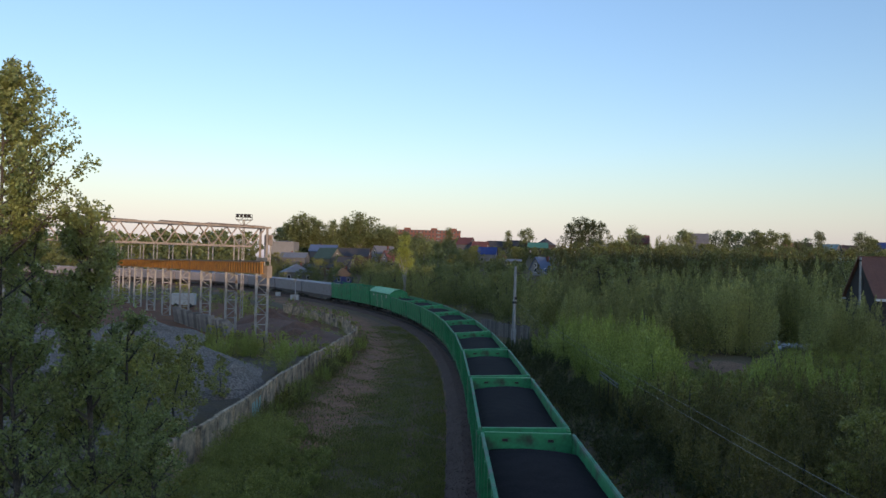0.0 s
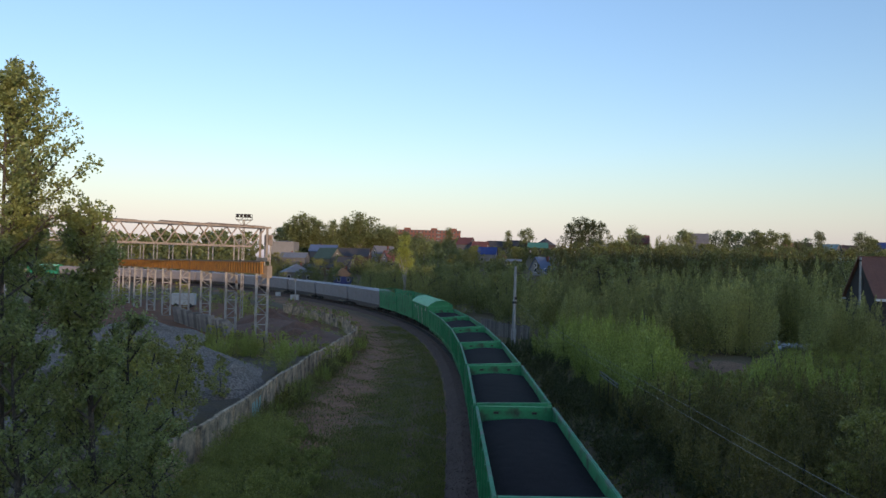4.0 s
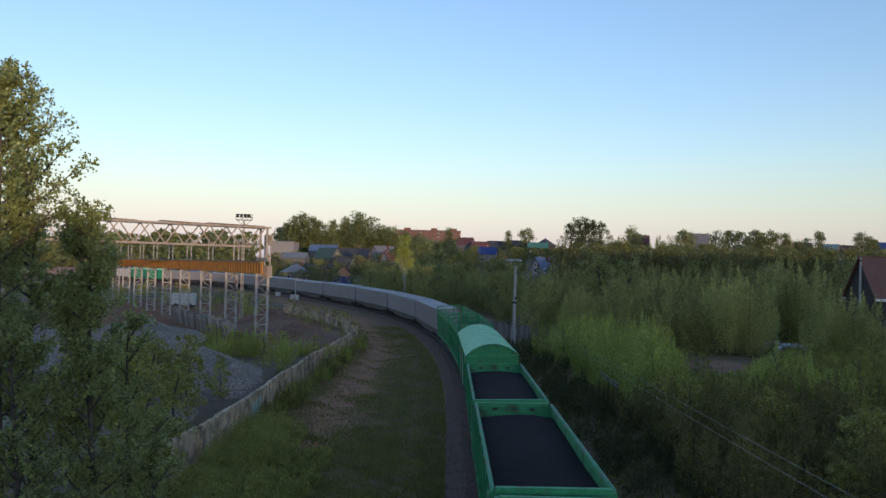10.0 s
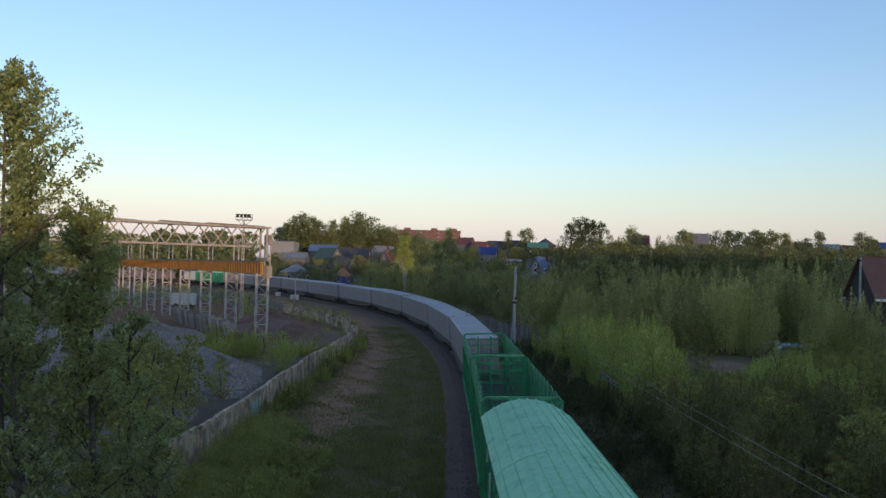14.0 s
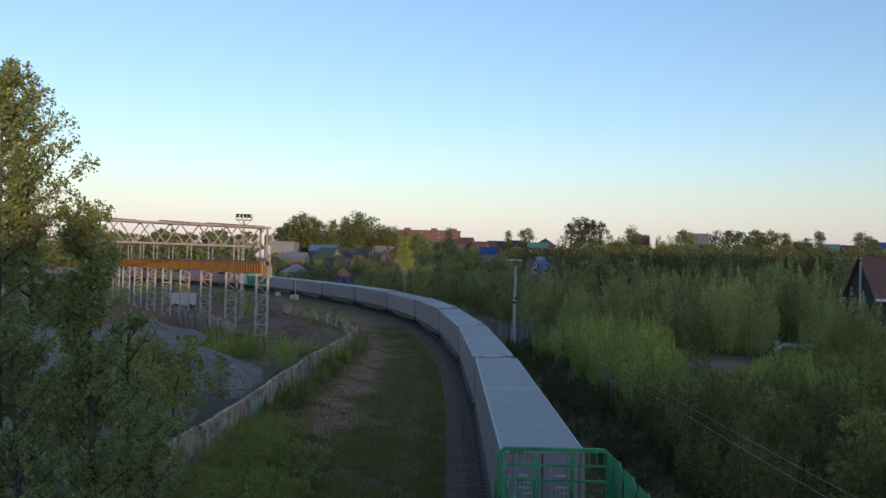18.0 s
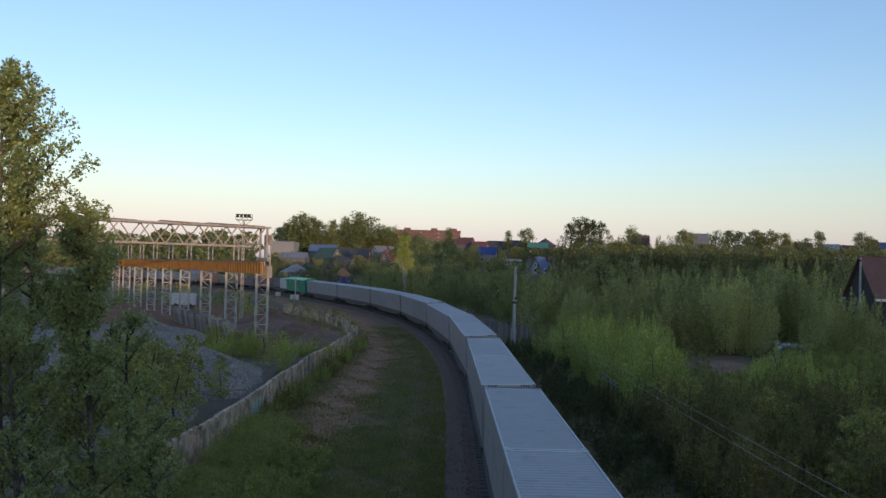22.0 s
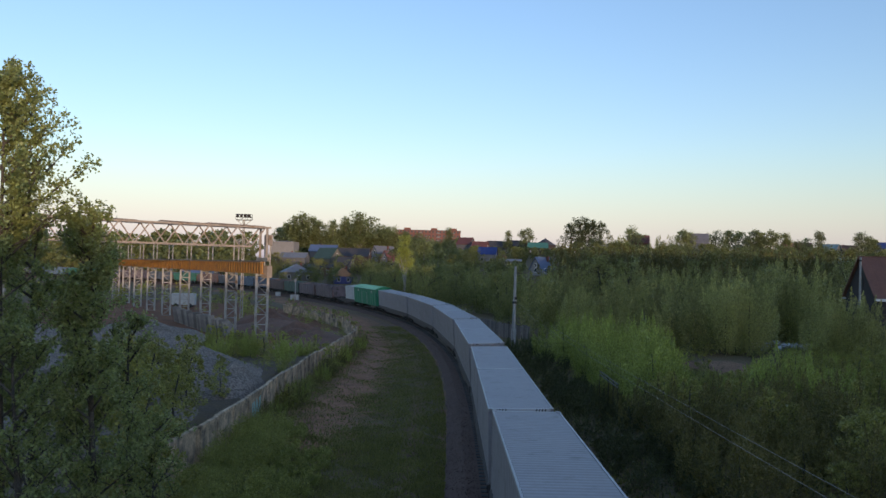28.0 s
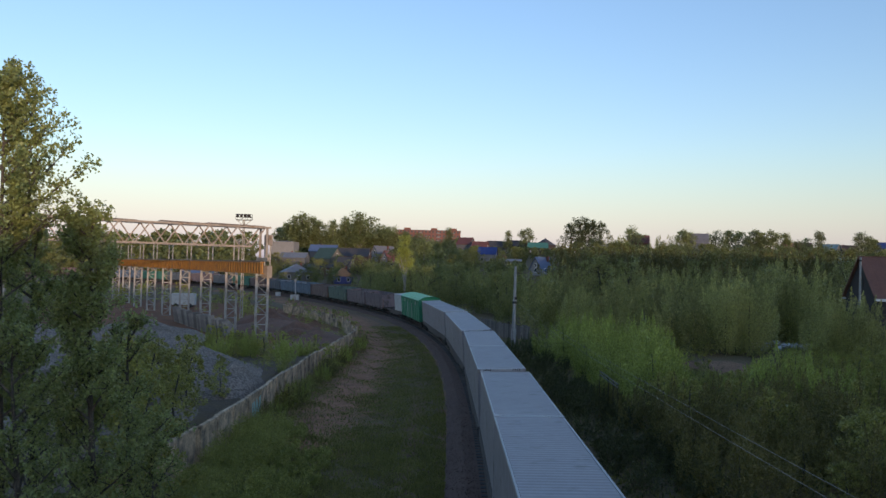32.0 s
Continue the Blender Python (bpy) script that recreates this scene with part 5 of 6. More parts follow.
    # brick apartment block on the far hill
    x, y = -12.5, 650
    z = ground_at(x, y)
    b = thing("apartment_block", Matrix.Translation((x, y, z)) @ pose(0, 0, 0, 0, 0, -2), "long red brick apartment block on the far hill", "apartment building")
    H = 19.6
    bm = bmesh.new()
    box(bm, 0, 0, H / 2 - 1, 53, 13, H + 2)
    body = part("wall", bm, PLASTER["brick"], b)
    for k in (-17, 5, 21):
        bm = bmesh.new()
        box(bm, k, -2, H + 0.9, 5, 7, 2.2)
        part("roof_house", bm, PLASTER["brick"], b)
    bm = bmesh.new()
    box(bm, 0, 0, H + 0.15, 53.6, 13.6, 0.3)
    part("roof", bm, ROOFS["dark"], b)
    for i in range(18):
        for j in range(6):
            bm = bmesh.new()
            box(bm, -24.6 + i * 2.9, -6.52, 2.4 + j * 3.2, 1.5, 0.1, 1.6)
            part("window", bm, GLASS, body)
    for i in (2, 6, 11, 15):
        for j in range(1, 6):
            bm = bmesh.new()
            box(bm, -24.6 + i * 2.9 + 1.4, -7.0, 1.5 + j * 3.2, 2.6, 1.0, 1.1)
            part("balcony", bm, PLASTER["white"], body)


build_village()


# ---- plants ----
def quads_mesh(name, quads, material):
    """A mesh of loose four-cornered leaves from an array (n, 4, 3)."""
    n = len(quads)
    me = bpy.data.meshes.new(name)
    me.vertices.add(4 * n)
    me.vertices.foreach_set("co", np.ascontiguousarray(quads, dtype=np.float32).ravel())
    me.loops.add(4 * n)
    me.loops.foreach_set("vertex_index", np.arange(4 * n, dtype=np.int32))
    me.polygons.add(n)
    me.polygons.foreach_set("loop_start", np.arange(0, 4 * n, 4, dtype=np.int32))
    me.polygons.foreach_set("loop_total", np.full(n, 4, dtype=np.int32))
    me.materials.append(material)
    me.update(calc_edges=True)
    me.validate()
    return me


def unit(v):
    return v / np.maximum(1e-9, np.linalg.norm(v, axis=-1, keepdims=True))


def leaves(rng, centres, radii, per, size, slim=0.55, upward=0.0, squash=(1, 1, 1), shell=0.45, flat=0.0):
    """Leaf blades scattered in clumps round the centres."""
    centres, radii = np.asarray(centres, float), np.asarray(radii, float)
    k = len(centres)
    d = unit(rng.standard_normal((k, per, 3))) * (rng.random((k, per, 1)) ** shell) * radii[:, None, None] * np.asarray(squash)
    c = (centres[:, None, :] + d).reshape(-1, 3)
    m = len(c)
    axis = unit(rng.standard_normal((m, 3)) + np.array([0, 0, upward]))
    side = unit(np.cross(axis, rng.standard_normal((m, 3))))
    if flat:   # blades that spread level to the sky
        side = unit(np.cross(axis, rng.standard_normal((m, 3)) * 0.8 + np.array([0, 0, flat])))
    ln = size * (0.6 + 0.8 * rng.random((m, 1)))
    a, w = axis * ln / 2, side * ln * slim / 2
    return np.stack([c - a, c + w - 0.1 * a, c + a, c - w - 0.1 * a], 1)


def limb(bm, pts, r0, r1, seg=6):
    """One tapering stem through the points."""
    pts = [Vector(p) for p in pts]
    n, rings = len(pts) - 1, []
    for i, p in enumerate(pts):
        q = (pts[min(i + 1, n)] - pts[max(i - 1, 0)]).to_track_quat("Z", "Y")
        r = r0 + (r1 - r0) * i / n
        rings.append([bm.verts.new(p + q @ Vector((r * math.cos(k * math.tau / seg), r * math.sin(k * math.tau / seg), 0))) for k in range(seg)])
    for a, b in zip(rings, rings[1:]):
        for k in range(seg):
            j = (k + 1) % seg
            bm.faces.new((a[k], a[j], b[j], b[k]))
    bm.faces.new(rings[-1])


def plant(name, bark, crown_me, trunk_bm, label, category, group):
    t = thing(name, Matrix(), label, category, group)
    part("trunk", trunk_bm, bark, t)
    c = new("crown", crown_me)
    c.parent = t
    return t


def broad_tree(seed, h, spread, leaf, per, nclump, material, bark=BARK, label="", name="tree", low=0.22, group="trees", category="tree", tall=1.0, fat=1.0):
    """A tree with a forked trunk and an uneven crown of many clumps."""
    rng = np.random.default_rng(seed)
    bm = bmesh.new()
    top = Vector((rng.uniform(-.3, .3), rng.uniform(-.3, .3), h * 0.85))
    mid = Vector((rng.uniform(-.25, .25), rng.uniform(-.25, .25), h * 0.45))
    limb(bm, [Vector((0, 0, -0.3)), mid, top], h * 0.012 + 0.03, 0.03)
    cen, rad = [], []
    for i in range(nclump):
        f = low + (1 - low) * rng.random() ** 0.85
        prof = math.sin(math.pi * min(1, (f - low * 0.6) / (1.12 - low * 0.6)) ** 0.8) ** 0.7
        a = rng.uniform(0, math.tau)
        r = spread * prof * (0.45 + 0.6 * rng.random()) * (1 + 0.35 * math.sin(2 * a + seed) + 0.2 * math.sin(5 * f + a * 3))
        p = Vector((r * math.cos(a), r * math.sin(a), f * h * 0.96 + rng.uniform(-0.03, 0.04) * h))
        cen.append(p)
        rad.append(fat * h * rng.uniform(0.055, 0.10) * (1.1 - 0.4 * f))
        if i % 5 == 0 and h > 5:
            s = Vector((0, 0, -0.3)).lerp(top, max(0.2, f - 0.22))
            limb(bm, [s, s.lerp(p, 0.55) + Vector((0, 0, 0.03 * h)), p], h * 0.006 + 0.015, 0.012, 5)
    for f in np.linspace(low + 0.12, 0.82, 7):
        cen.append(Vector((rng.normal(0, 0.12), rng.normal(0, 0.12), f * h)))
        rad.append(spread * (0.5 + 0.15 * math.sin(math.pi * f)))
    me = quads_mesh("crown", leaves(rng, [tuple(c) for c in cen], rad, per, leaf, 0.6, 0.15, (1, 1, 0.9 * tall), 0.45, 0.9), material)
    return plant(name, bark, me, bm, label, category, group)


def willow_bush(seed, h, spread, leaf, per, nplume, material, label, name="willow_bush", group="bushes", category="bush", plume=0.14):
    """A dome of upright leafy plumes round a short stool."""
    rng = np.random.default_rng(seed)
    bm = bmesh.new()
    limb(bm, [(0, 0, -0.3), (0.1, 0.05, 0.3 * h), (0.05, -0.1, 0.58 * h)], 0.010 * h, 0.012, 6)
    a = rng.uniform(0, math.tau, nplume)
    q = np.sqrt((np.arange(nplume) + rng.random(nplume)) / nplume)
    lump = 1 + 0.22 * np.sin(2 * a + seed) + 0.12 * np.sin(3 * a + 2 * seed)
    r = spread * q * lump
    tall = h * (1 - 0.55 * q ** 2.2) * rng.uniform(0.66, 1.06, nplume)
    tip = np.stack([r * np.cos(a), r * np.sin(a), tall], 1)
    foot = np.stack([0.62 * r * np.cos(a), 0.62 * r * np.sin(a), 0.12 * h * (1 - q)], 1)
    g = rng.random((nplume, per)) ** 0.85
    wide = plume * h * rng.uniform(0.8, 1.25, (nplume, 1)) * np.sin(math.pi * np.clip(0.12 + 0.88 * g, 0, 1) ** 0.75) ** 0.8
    out = unit(rng.standard_normal((nplume, per, 3))) * (rng.random((nplume, per, 1)) ** 0.5) * wide[..., None]
    c = (foot[:, None] + (tip - foot)[:, None] * g[..., None] + out).reshape(-1, 3)
    m = len(c)
    axis = unit(np.repeat(unit(tip - foot), per, 0) * 0.9 + out.reshape(-1, 3) / (0.1 * h) + rng.standard_normal((m, 3)) * 0.45)
    side = unit(np.cross(axis, rng.standard_normal((m, 3)) * 0.7 + np.array([0, 0, 0.8])))
    ln = leaf * (0.6 + 0.8 * rng.random((m, 1)))
    u, w = axis * ln / 2, side * ln * 0.42 / 2
    me = quads_mesh("crown", np.stack([c - u, c + w - 0.1 * u, c + u, c - w - 0.1 * u], 1), material)
    return plant(name, BARK, me, bm, label, category, group)


TREE_HEIGHTS = {}


def kinds(maker, n, height, *args, **kw):
    out = []
    for i in range(n):
        t = maker(100 + 17 * i + len(TREE_HEIGHTS), height, *args, **kw)
        TREE_HEIGHTS[t.name] = height
        out.append(t)
    return out


WILLOWS = kinds(willow_bush, 5, 5.5, 2.7, 0.17, 290, 21, LEAF_WILLOW, label="dense green willow bush with upright leafy rods", plume=0.095)
# willow bushes again, with shade painted into the leaf colour
SHADED_WILLOWS = kinds(willow_bush, 3, 5.0, 2.4, 0.15, 230, 26, LEAF_WILLOW_SHADED, label="willow bush close to the railway, shade put into its leaf colour", plume=0.11)
SAPLINGS = kinds(broad_tree, 3, 4.0, 1.3, 0.13, 62, 40, LEAF_SAPLING, label="leafy young tree in rough ground", name="sapling", low=0.08, group="saplings")
GROVES = kinds(willow_bush, 5, 10.0, 3.6, 0.25, 360, 24, LEAF_GROVE, label="grey-green many-stemmed willow tree in the thicket", name="tree", group="trees", category="tree", plume=0.10)
PLUMES = kinds(willow_bush, 3, 10.0, 4.6, 0.42, 150, 24, LEAF_DARK, label="dark green many-stemmed willow tree in the thicket", name="tree", group="trees", category="tree")
DARKS = kinds(broad_tree, 3, 11.0, 4.4, 0.36, 42, 66, LEAF_DARK, label="dark green bushy tree in the thicket", low=0.06, fat=1.3) + PLUMES
RUSTS = kinds(willow_bush, 3, 8.0, 3.6, 0.36, 150, 24, LEAF_RUST, label="olive-brown bushy tree in the thicket", name="tree", group="trees", category="tree", plume=0.12)
FARS = kinds(broad_tree, 5, 15.0, 4.9, 0.62, 44, 64, LEAF_FAR, label="leafy tree on the village hill", low=0.06, fat=2.0)
SLIMS = kinds(broad_tree, 2, 17.0, 2.6, 0.55, 56, 46, LEAF_FAR, PALE_BARK, label="tall slender tree with a pale trunk", low=0.2, fat=1.7)
ASPENS = kinds(broad_tree, 3, 18.0, 4.6, 0.5, 46, 90, LEAF_ASPEN, label="dark leafy tree with ragged boughs on the slope", low=0.1, fat=1.15)
BIRCH = kinds(broad_tree, 1, 17.0, 1.5, 0.26, 90, 44, LEAF_WILLOW, PALE_BARK, label="slender birch with a bare pale trunk", low=0.55, fat=0.75)
SHRUBS = kinds(broad_tree, 3, 2.4, 1.5, 0.14, 48, 28, LEAF_WEED, label="green leafy shrub in rough grass", name="shrub", low=0.04, group="shrubs", category="shrub")
# low shrubs whose leaf colour carries the shade beside the bushes
SHADED_SHRUBS = kinds(willow_bush, 3, 2.0, 1.5, 0.11, 130, 18, LEAF_SHADE, label="low shrub beside the railway, shade put into its leaf colour", name="shrub", group="shrubs", category="shrub", plume=0.16)
HILL = kinds(broad_tree, 3, 11.0, 4.2, 0.55, 32, 44, LEAF_HILL, label="dark green bushy tree on the slope", low=0.06, fat=1.9)
COARSE = kinds(broad_tree, 3, 15.0, 4.4, 1.4, 9, 38, LEAF_FAR, label="leafy tree in the far woods", low=0.05)
USED = set()


def put(stock, rng, x, y, h, turn=None):
    t = stock[int(rng.integers(len(stock)))]
    s = h / TREE_HEIGHTS[t.name.split("#")[0]]
    m = Matrix.Translation((x, y, ground_at(x, y) - 0.05)) @ pose(0, 0, 0, 0, 0, math.degrees(rng.uniform(0, math.tau)) if turn is None else turn)
    if t.name in USED:
        ob = copy_thing(t, m)
        TREE_HEIGHTS[ob.name] = TREE_HEIGHTS[t.name]
    else:
        USED.add(t.name)
        ob = t
        ob.matrix_basis = m
    w = s * rng.uniform(0.9, 1.15)
    ob.scale = (w, w, s)
    return ob


def scatter(stock, seed, n, x0, x1, y0, y1, h0, h1, gap, clear=7.0, keep=None, cap=None):
    rng = np.random.default_rng(seed)
    placed, tries = [], 0
    while len(placed) < n and tries < n * 40:
        tries += 1
        x, y = rng.uniform(x0, x1), rng.uniform(y0, y1)
        if any((x - a) ** 2 + (y - b) ** 2 < gap * gap for a, b in placed):
            continue
        if abs(to_line(x, y)[1][0]) < clear or (keep and not keep(x, y)):
            continue
        h = rng.uniform(h0, h1)
        if cap:
            h = min(h, cap(x, y) * rng.uniform(0.8, 1.1))
            if h < 0.8:
                continue
        placed.append((x, y))
        put(stock, rng, x, y, h)


def far_woods(name, stock, seed, n, x0, x1, y0, y1, h0, h1, gap, clear, label, cap=None, keep=None):
    """Distant trees that nobody could count, joined."""
    rng = np.random.default_rng(seed)
    crowns, placed, tries = [], [], 0
    bm = bmesh.new()
    while len(placed) < n and tries < n * 40:
        tries += 1
        x, y = rng.uniform(x0, x1), rng.uniform(y0, y1)
        if any((x - a) ** 2 + (y - b) ** 2 < gap * gap for a, b in placed) or abs(to_line(x, y)[1][0]) < clear or (keep and not keep(x, y)):
            continue
        placed.append((x, y))
        t = stock[int(rng.integers(len(stock)))]
        me = [c for c in t.children if c.name.startswith("crown")][0].data
        co = np.empty(len(me.vertices) * 3, dtype=np.float32)
        me.vertices.foreach_get("co", co)
        co = co.reshape(-1, 3)
        tall = rng.uniform(h0, h1)
        if cap:
            tall = max(2.0, min(tall, cap(x, y) * rng.uniform(0.8, 1.08)))
        s = tall / TREE_HEIGHTS[t.name]
        a, w, z = rng.uniform(0, math.tau), s * rng.uniform(0.95, 1.25), ground_at(x, y)
        out = np.stack([x + w * (co[:, 0] * math.cos(a) - co[:, 1] * math.sin(a)), y + w * (co[:, 0] * math.sin(a) + co[:, 1] * math.cos(a)), z + s * co[:, 2]], 1)
        crowns.append(out.reshape(-1, 4, 3))
        tube(bm, (x, y, z - 0.3), (x, y, z + 0.6 * s * TREE_HEIGHTS[t.name]), 0.16, 0.06, 5)
    w = tagged(new(name, quads_mesh(name, np.concatenate(crowns), me.materials[0])), label, "trees", kind="stuff")
    tr = part("trunks", bm, BARK, w)
    tagged(tr, kind="stuff")


def off_clearing(x, y):
    return ((x - 30) / 7.0) ** 2 + ((y - 84) / 9.0) ** 2 > 1 and ((x - 50) / 14) ** 2 + ((y - 102) / 11) ** 2 > 1 and not (x > 52 and y > 84 and y < 112)


# thicket beside the railway
def low_growth(x, y):
    """The scrub is low before the clearing and the dumped rubbish."""
    r = x / y
    f = sstep(0.26, 0.30, r) * (1 - 0.72 * sstep(0.41, 0.46, r))
    return float(9.0 * (1 - f) + f * max(0.9, 9.5 - 0.11 * y))


def slope_cap(rise):
    """Trees whose tops stay under one gently rising line."""
    return lambda x, y: 9.24 + rise * y - ground_at(x, y)


def bank_cap(x, y):
    """The willow bank falls away from the pole; beyond it the scrub is low."""
    return min(low_growth(x, y), 9.9 - 0.047 * y)


scatter(WILLOWS, 1, 52, 13.0, 27.5, 56, 94, 3.6, 7.6, 2.4, 8.0, off_clearing, bank_cap)
scatter(SHADED_WILLOWS, 2, 54, 12.0, 27, 33, 58, 2.4, 5.2, 2.2, 7.4, off_clearing, low_growth)
scatter(SAPLINGS, 3, 78, 15, 50, 31, 80, 2.2, 4.4, 1.5, 7.0, off_clearing, low_growth)
scatter(WILLOWS, 4, 16, 34, 50, 74, 92, 1.2, 2.4, 2.6, 7.0, off_clearing, low_growth)
scatter(WILLOWS, 34, 26, 23, 44, 56, 76, 2.4, 3.6, 2.1, 7.0, lambda x, y: x > 0.378 * y and off_clearing(x, y))
scatter(SHRUBS, 22, 54, 24, 64, 74, 116, 0.8, 2.0, 1.6, 7.0)
scatter(SHRUBS, 25, 18, 34, 62, 96, 112, 0.9, 2.2, 2.0, 7.0)
scatter(SHADED_SHRUBS, 5, 64, 7.0, 12.4, 29, 98, 1.1, 2.3, 1.2, 4.8)
# the grove behind the clearing: big domes, then a lower dark row towards the pole
rng_grove = np.random.default_rng(31)
for tx, ty, th in ((34.8, 97, 10.4), (38.6, 99, 11.4), (48.5, 118, 13.4), (54, 124, 13.6), (58, 126, 13.0), (37.0, 104, 11.0), (51, 122, 13.6), (31.6, 99, 8.8), (62, 128, 12.5),
                   (28.6, 98, 8.4), (26.0, 101, 9.0), (30.2, 106, 10.2), (23.4, 99, 7.6), (27.6, 112, 10.4), (20.8, 104, 7.6), (24.0, 110, 9.2), (19.4, 112, 8.4), (33.5, 113, 11.4), (40.5, 115, 12.2),
                   (46.3, 90, 9.4), (48.6, 91, 9.2), (47.4, 87, 8.0), (45.0, 92, 8.6)):
    put(GROVES, rng_grove, tx, ty, th)
scatter(GROVES, 6, 22, 12, 62, 114, 138, 6.5, 13.0, 4.6, 8.0, off_clearing, slope_cap(0.016))
scatter(DARKS, 7, 44, 8, 90, 138, 190, 7.0, 12.0, 5.6, 10.0, None, slope_cap(0.026))
scatter(RUSTS, 8, 46, 30, 108, 178, 226, 11.0, 17.0, 4.0, 10.0, None, slope_cap(0.037))
scatter(DARKS, 9, 50, -24, 18, 158, 262, 7.0, 11.0, 3.8, 8.0, lambda x, y: x > -0.098 * y, slope_cap(0.015))
far_woods("hillside_thicket", HILL, 10, 44, -18, 60, 262, 345, 7.0, 10.0, 5.0, 12.0, "dark green trees between the houses on the slope", slope_cap(0.015))
far_woods("hillside_thicket", HILL, 11, 84, 45, 210, 205, 330, 8.5, 15.0, 5.0, 12.0, "dark green trees covering the hillside", slope_cap(0.036))
# village and skyline trees
far_woods("hillside_trees", HILL, 19, 52, -90, -18, 284, 360, 3.0, 7.0, 4.5, 9.0, "green trees and bushes between the village houses", cap=slope_cap(0.006))
scatter(SHRUBS, 20, 22, -98, -42, 158, 214, 2.2, 3.4, 3.0, 7.0)
far_woods("hillside_trees", FARS, 12, 22, -110, 0, 345, 430, 4.0, 7.5, 6.0, 12.0, "leafy trees between the village houses", cap=slope_cap(0.012))
far_woods("hillside_trees", FARS, 28, 26, 2, 80, 410, 466, 6.0, 10.0, 4.0, 12.0, "leafy trees below the hilltop houses", cap=slope_cap(0.029))
far_woods("hillside_trees", HILL, 29, 46, -8, 76, 345, 396, 5.0, 10.0, 3.8, 12.0, "dark green trees on the hillside", cap=slope_cap(0.028), keep=lambda x, y: abs(x - 0.0565 * y) > 4.5)
far_woods("hillside_trees", FARS, 32, 16, -92, -26, 436, 456, 13.0, 18.0, 4.0, 12.0, "tall leafy trees behind the village")
far_woods("hillside_trees", FARS, 33, 14, -22, 22, 470, 540, 8.0, 15.0, 4.0, 12.0, "leafy trees before the brick block", cap=slope_cap(0.034))
far_woods("hillside_trees", FARS, 18, 14, -48, 20, 575, 625, 13, 16.5, 4.0, 14.0, "leafy trees before the brick block", cap=slope_cap(0.038))
far_woods("hillside_trees", FARS, 13, 18, -45, 30, 440, 560, 8.0, 12.0, 7.0, 14.0, "leafy trees on the village hill", cap=slope_cap(0.030))
far_woods("hillside_trees", FARS, 23, 14, 30, 75, 440, 560, 3.0, 6.0, 7.0, 14.0, "low leafy trees on the hill", cap=slope_cap(0.026))
far_woods("hillside_trees", FARS, 24, 12, -110, -50, 440, 560, 12.0, 17.0, 7.0, 14.0, "tall leafy trees behind the village")
far_woods("hillside_trees", FARS, 14, 56, 75, 260, 335, 430, 6.0, 13.0, 5.0, 14.0, "leafy trees along the skyline", cap=slope_cap(0.039))
far_woods("far_woods", COARSE, 15, 130, -230, -92, 300, 420, 11.0, 17.0, 4.2, 16.0, "distant leafy woods behind the yard")
far_woods("far_woods", COARSE, 16, 60, -300, 420, 560, 800, 12.0, 17.0, 12.0, 14.0, "distant leafy woods on the far hill", slope_cap(0.03))
# unseen trees added behind the viewpoint, towards the sun; their heights set the shade
far_woods("woods_behind", COARSE, 17, 290, -100, 74, -96, -60, 13.0, 15.5, 1.9, 5.0, "unseen trees added behind the viewpoint to block the low sun")
far_woods("woods_behind", COARSE, 26, 90, 74, 122, -98, -60, 17.5, 19.5, 1.9, 5.0, "unseen trees added behind the viewpoint to block the low sun")
far_woods("woods_behind", COARSE, 21, 150, 122, 290, -98, -60, 25.5, 27.5, 2.8, 5.0, "tall unseen trees added behind the viewpoint to shade the thicket")
rng_trees = np.random.default_rng(77)
for i, t in enumerate(HILL):
    put([t], rng_trees, 70 + 9 * i, 210 + 6 * i, 9.5)
for i, t in enumerate(COARSE):
    put([t], rng_trees, -120 - 14 * i, 330 + 9 * i, 16)
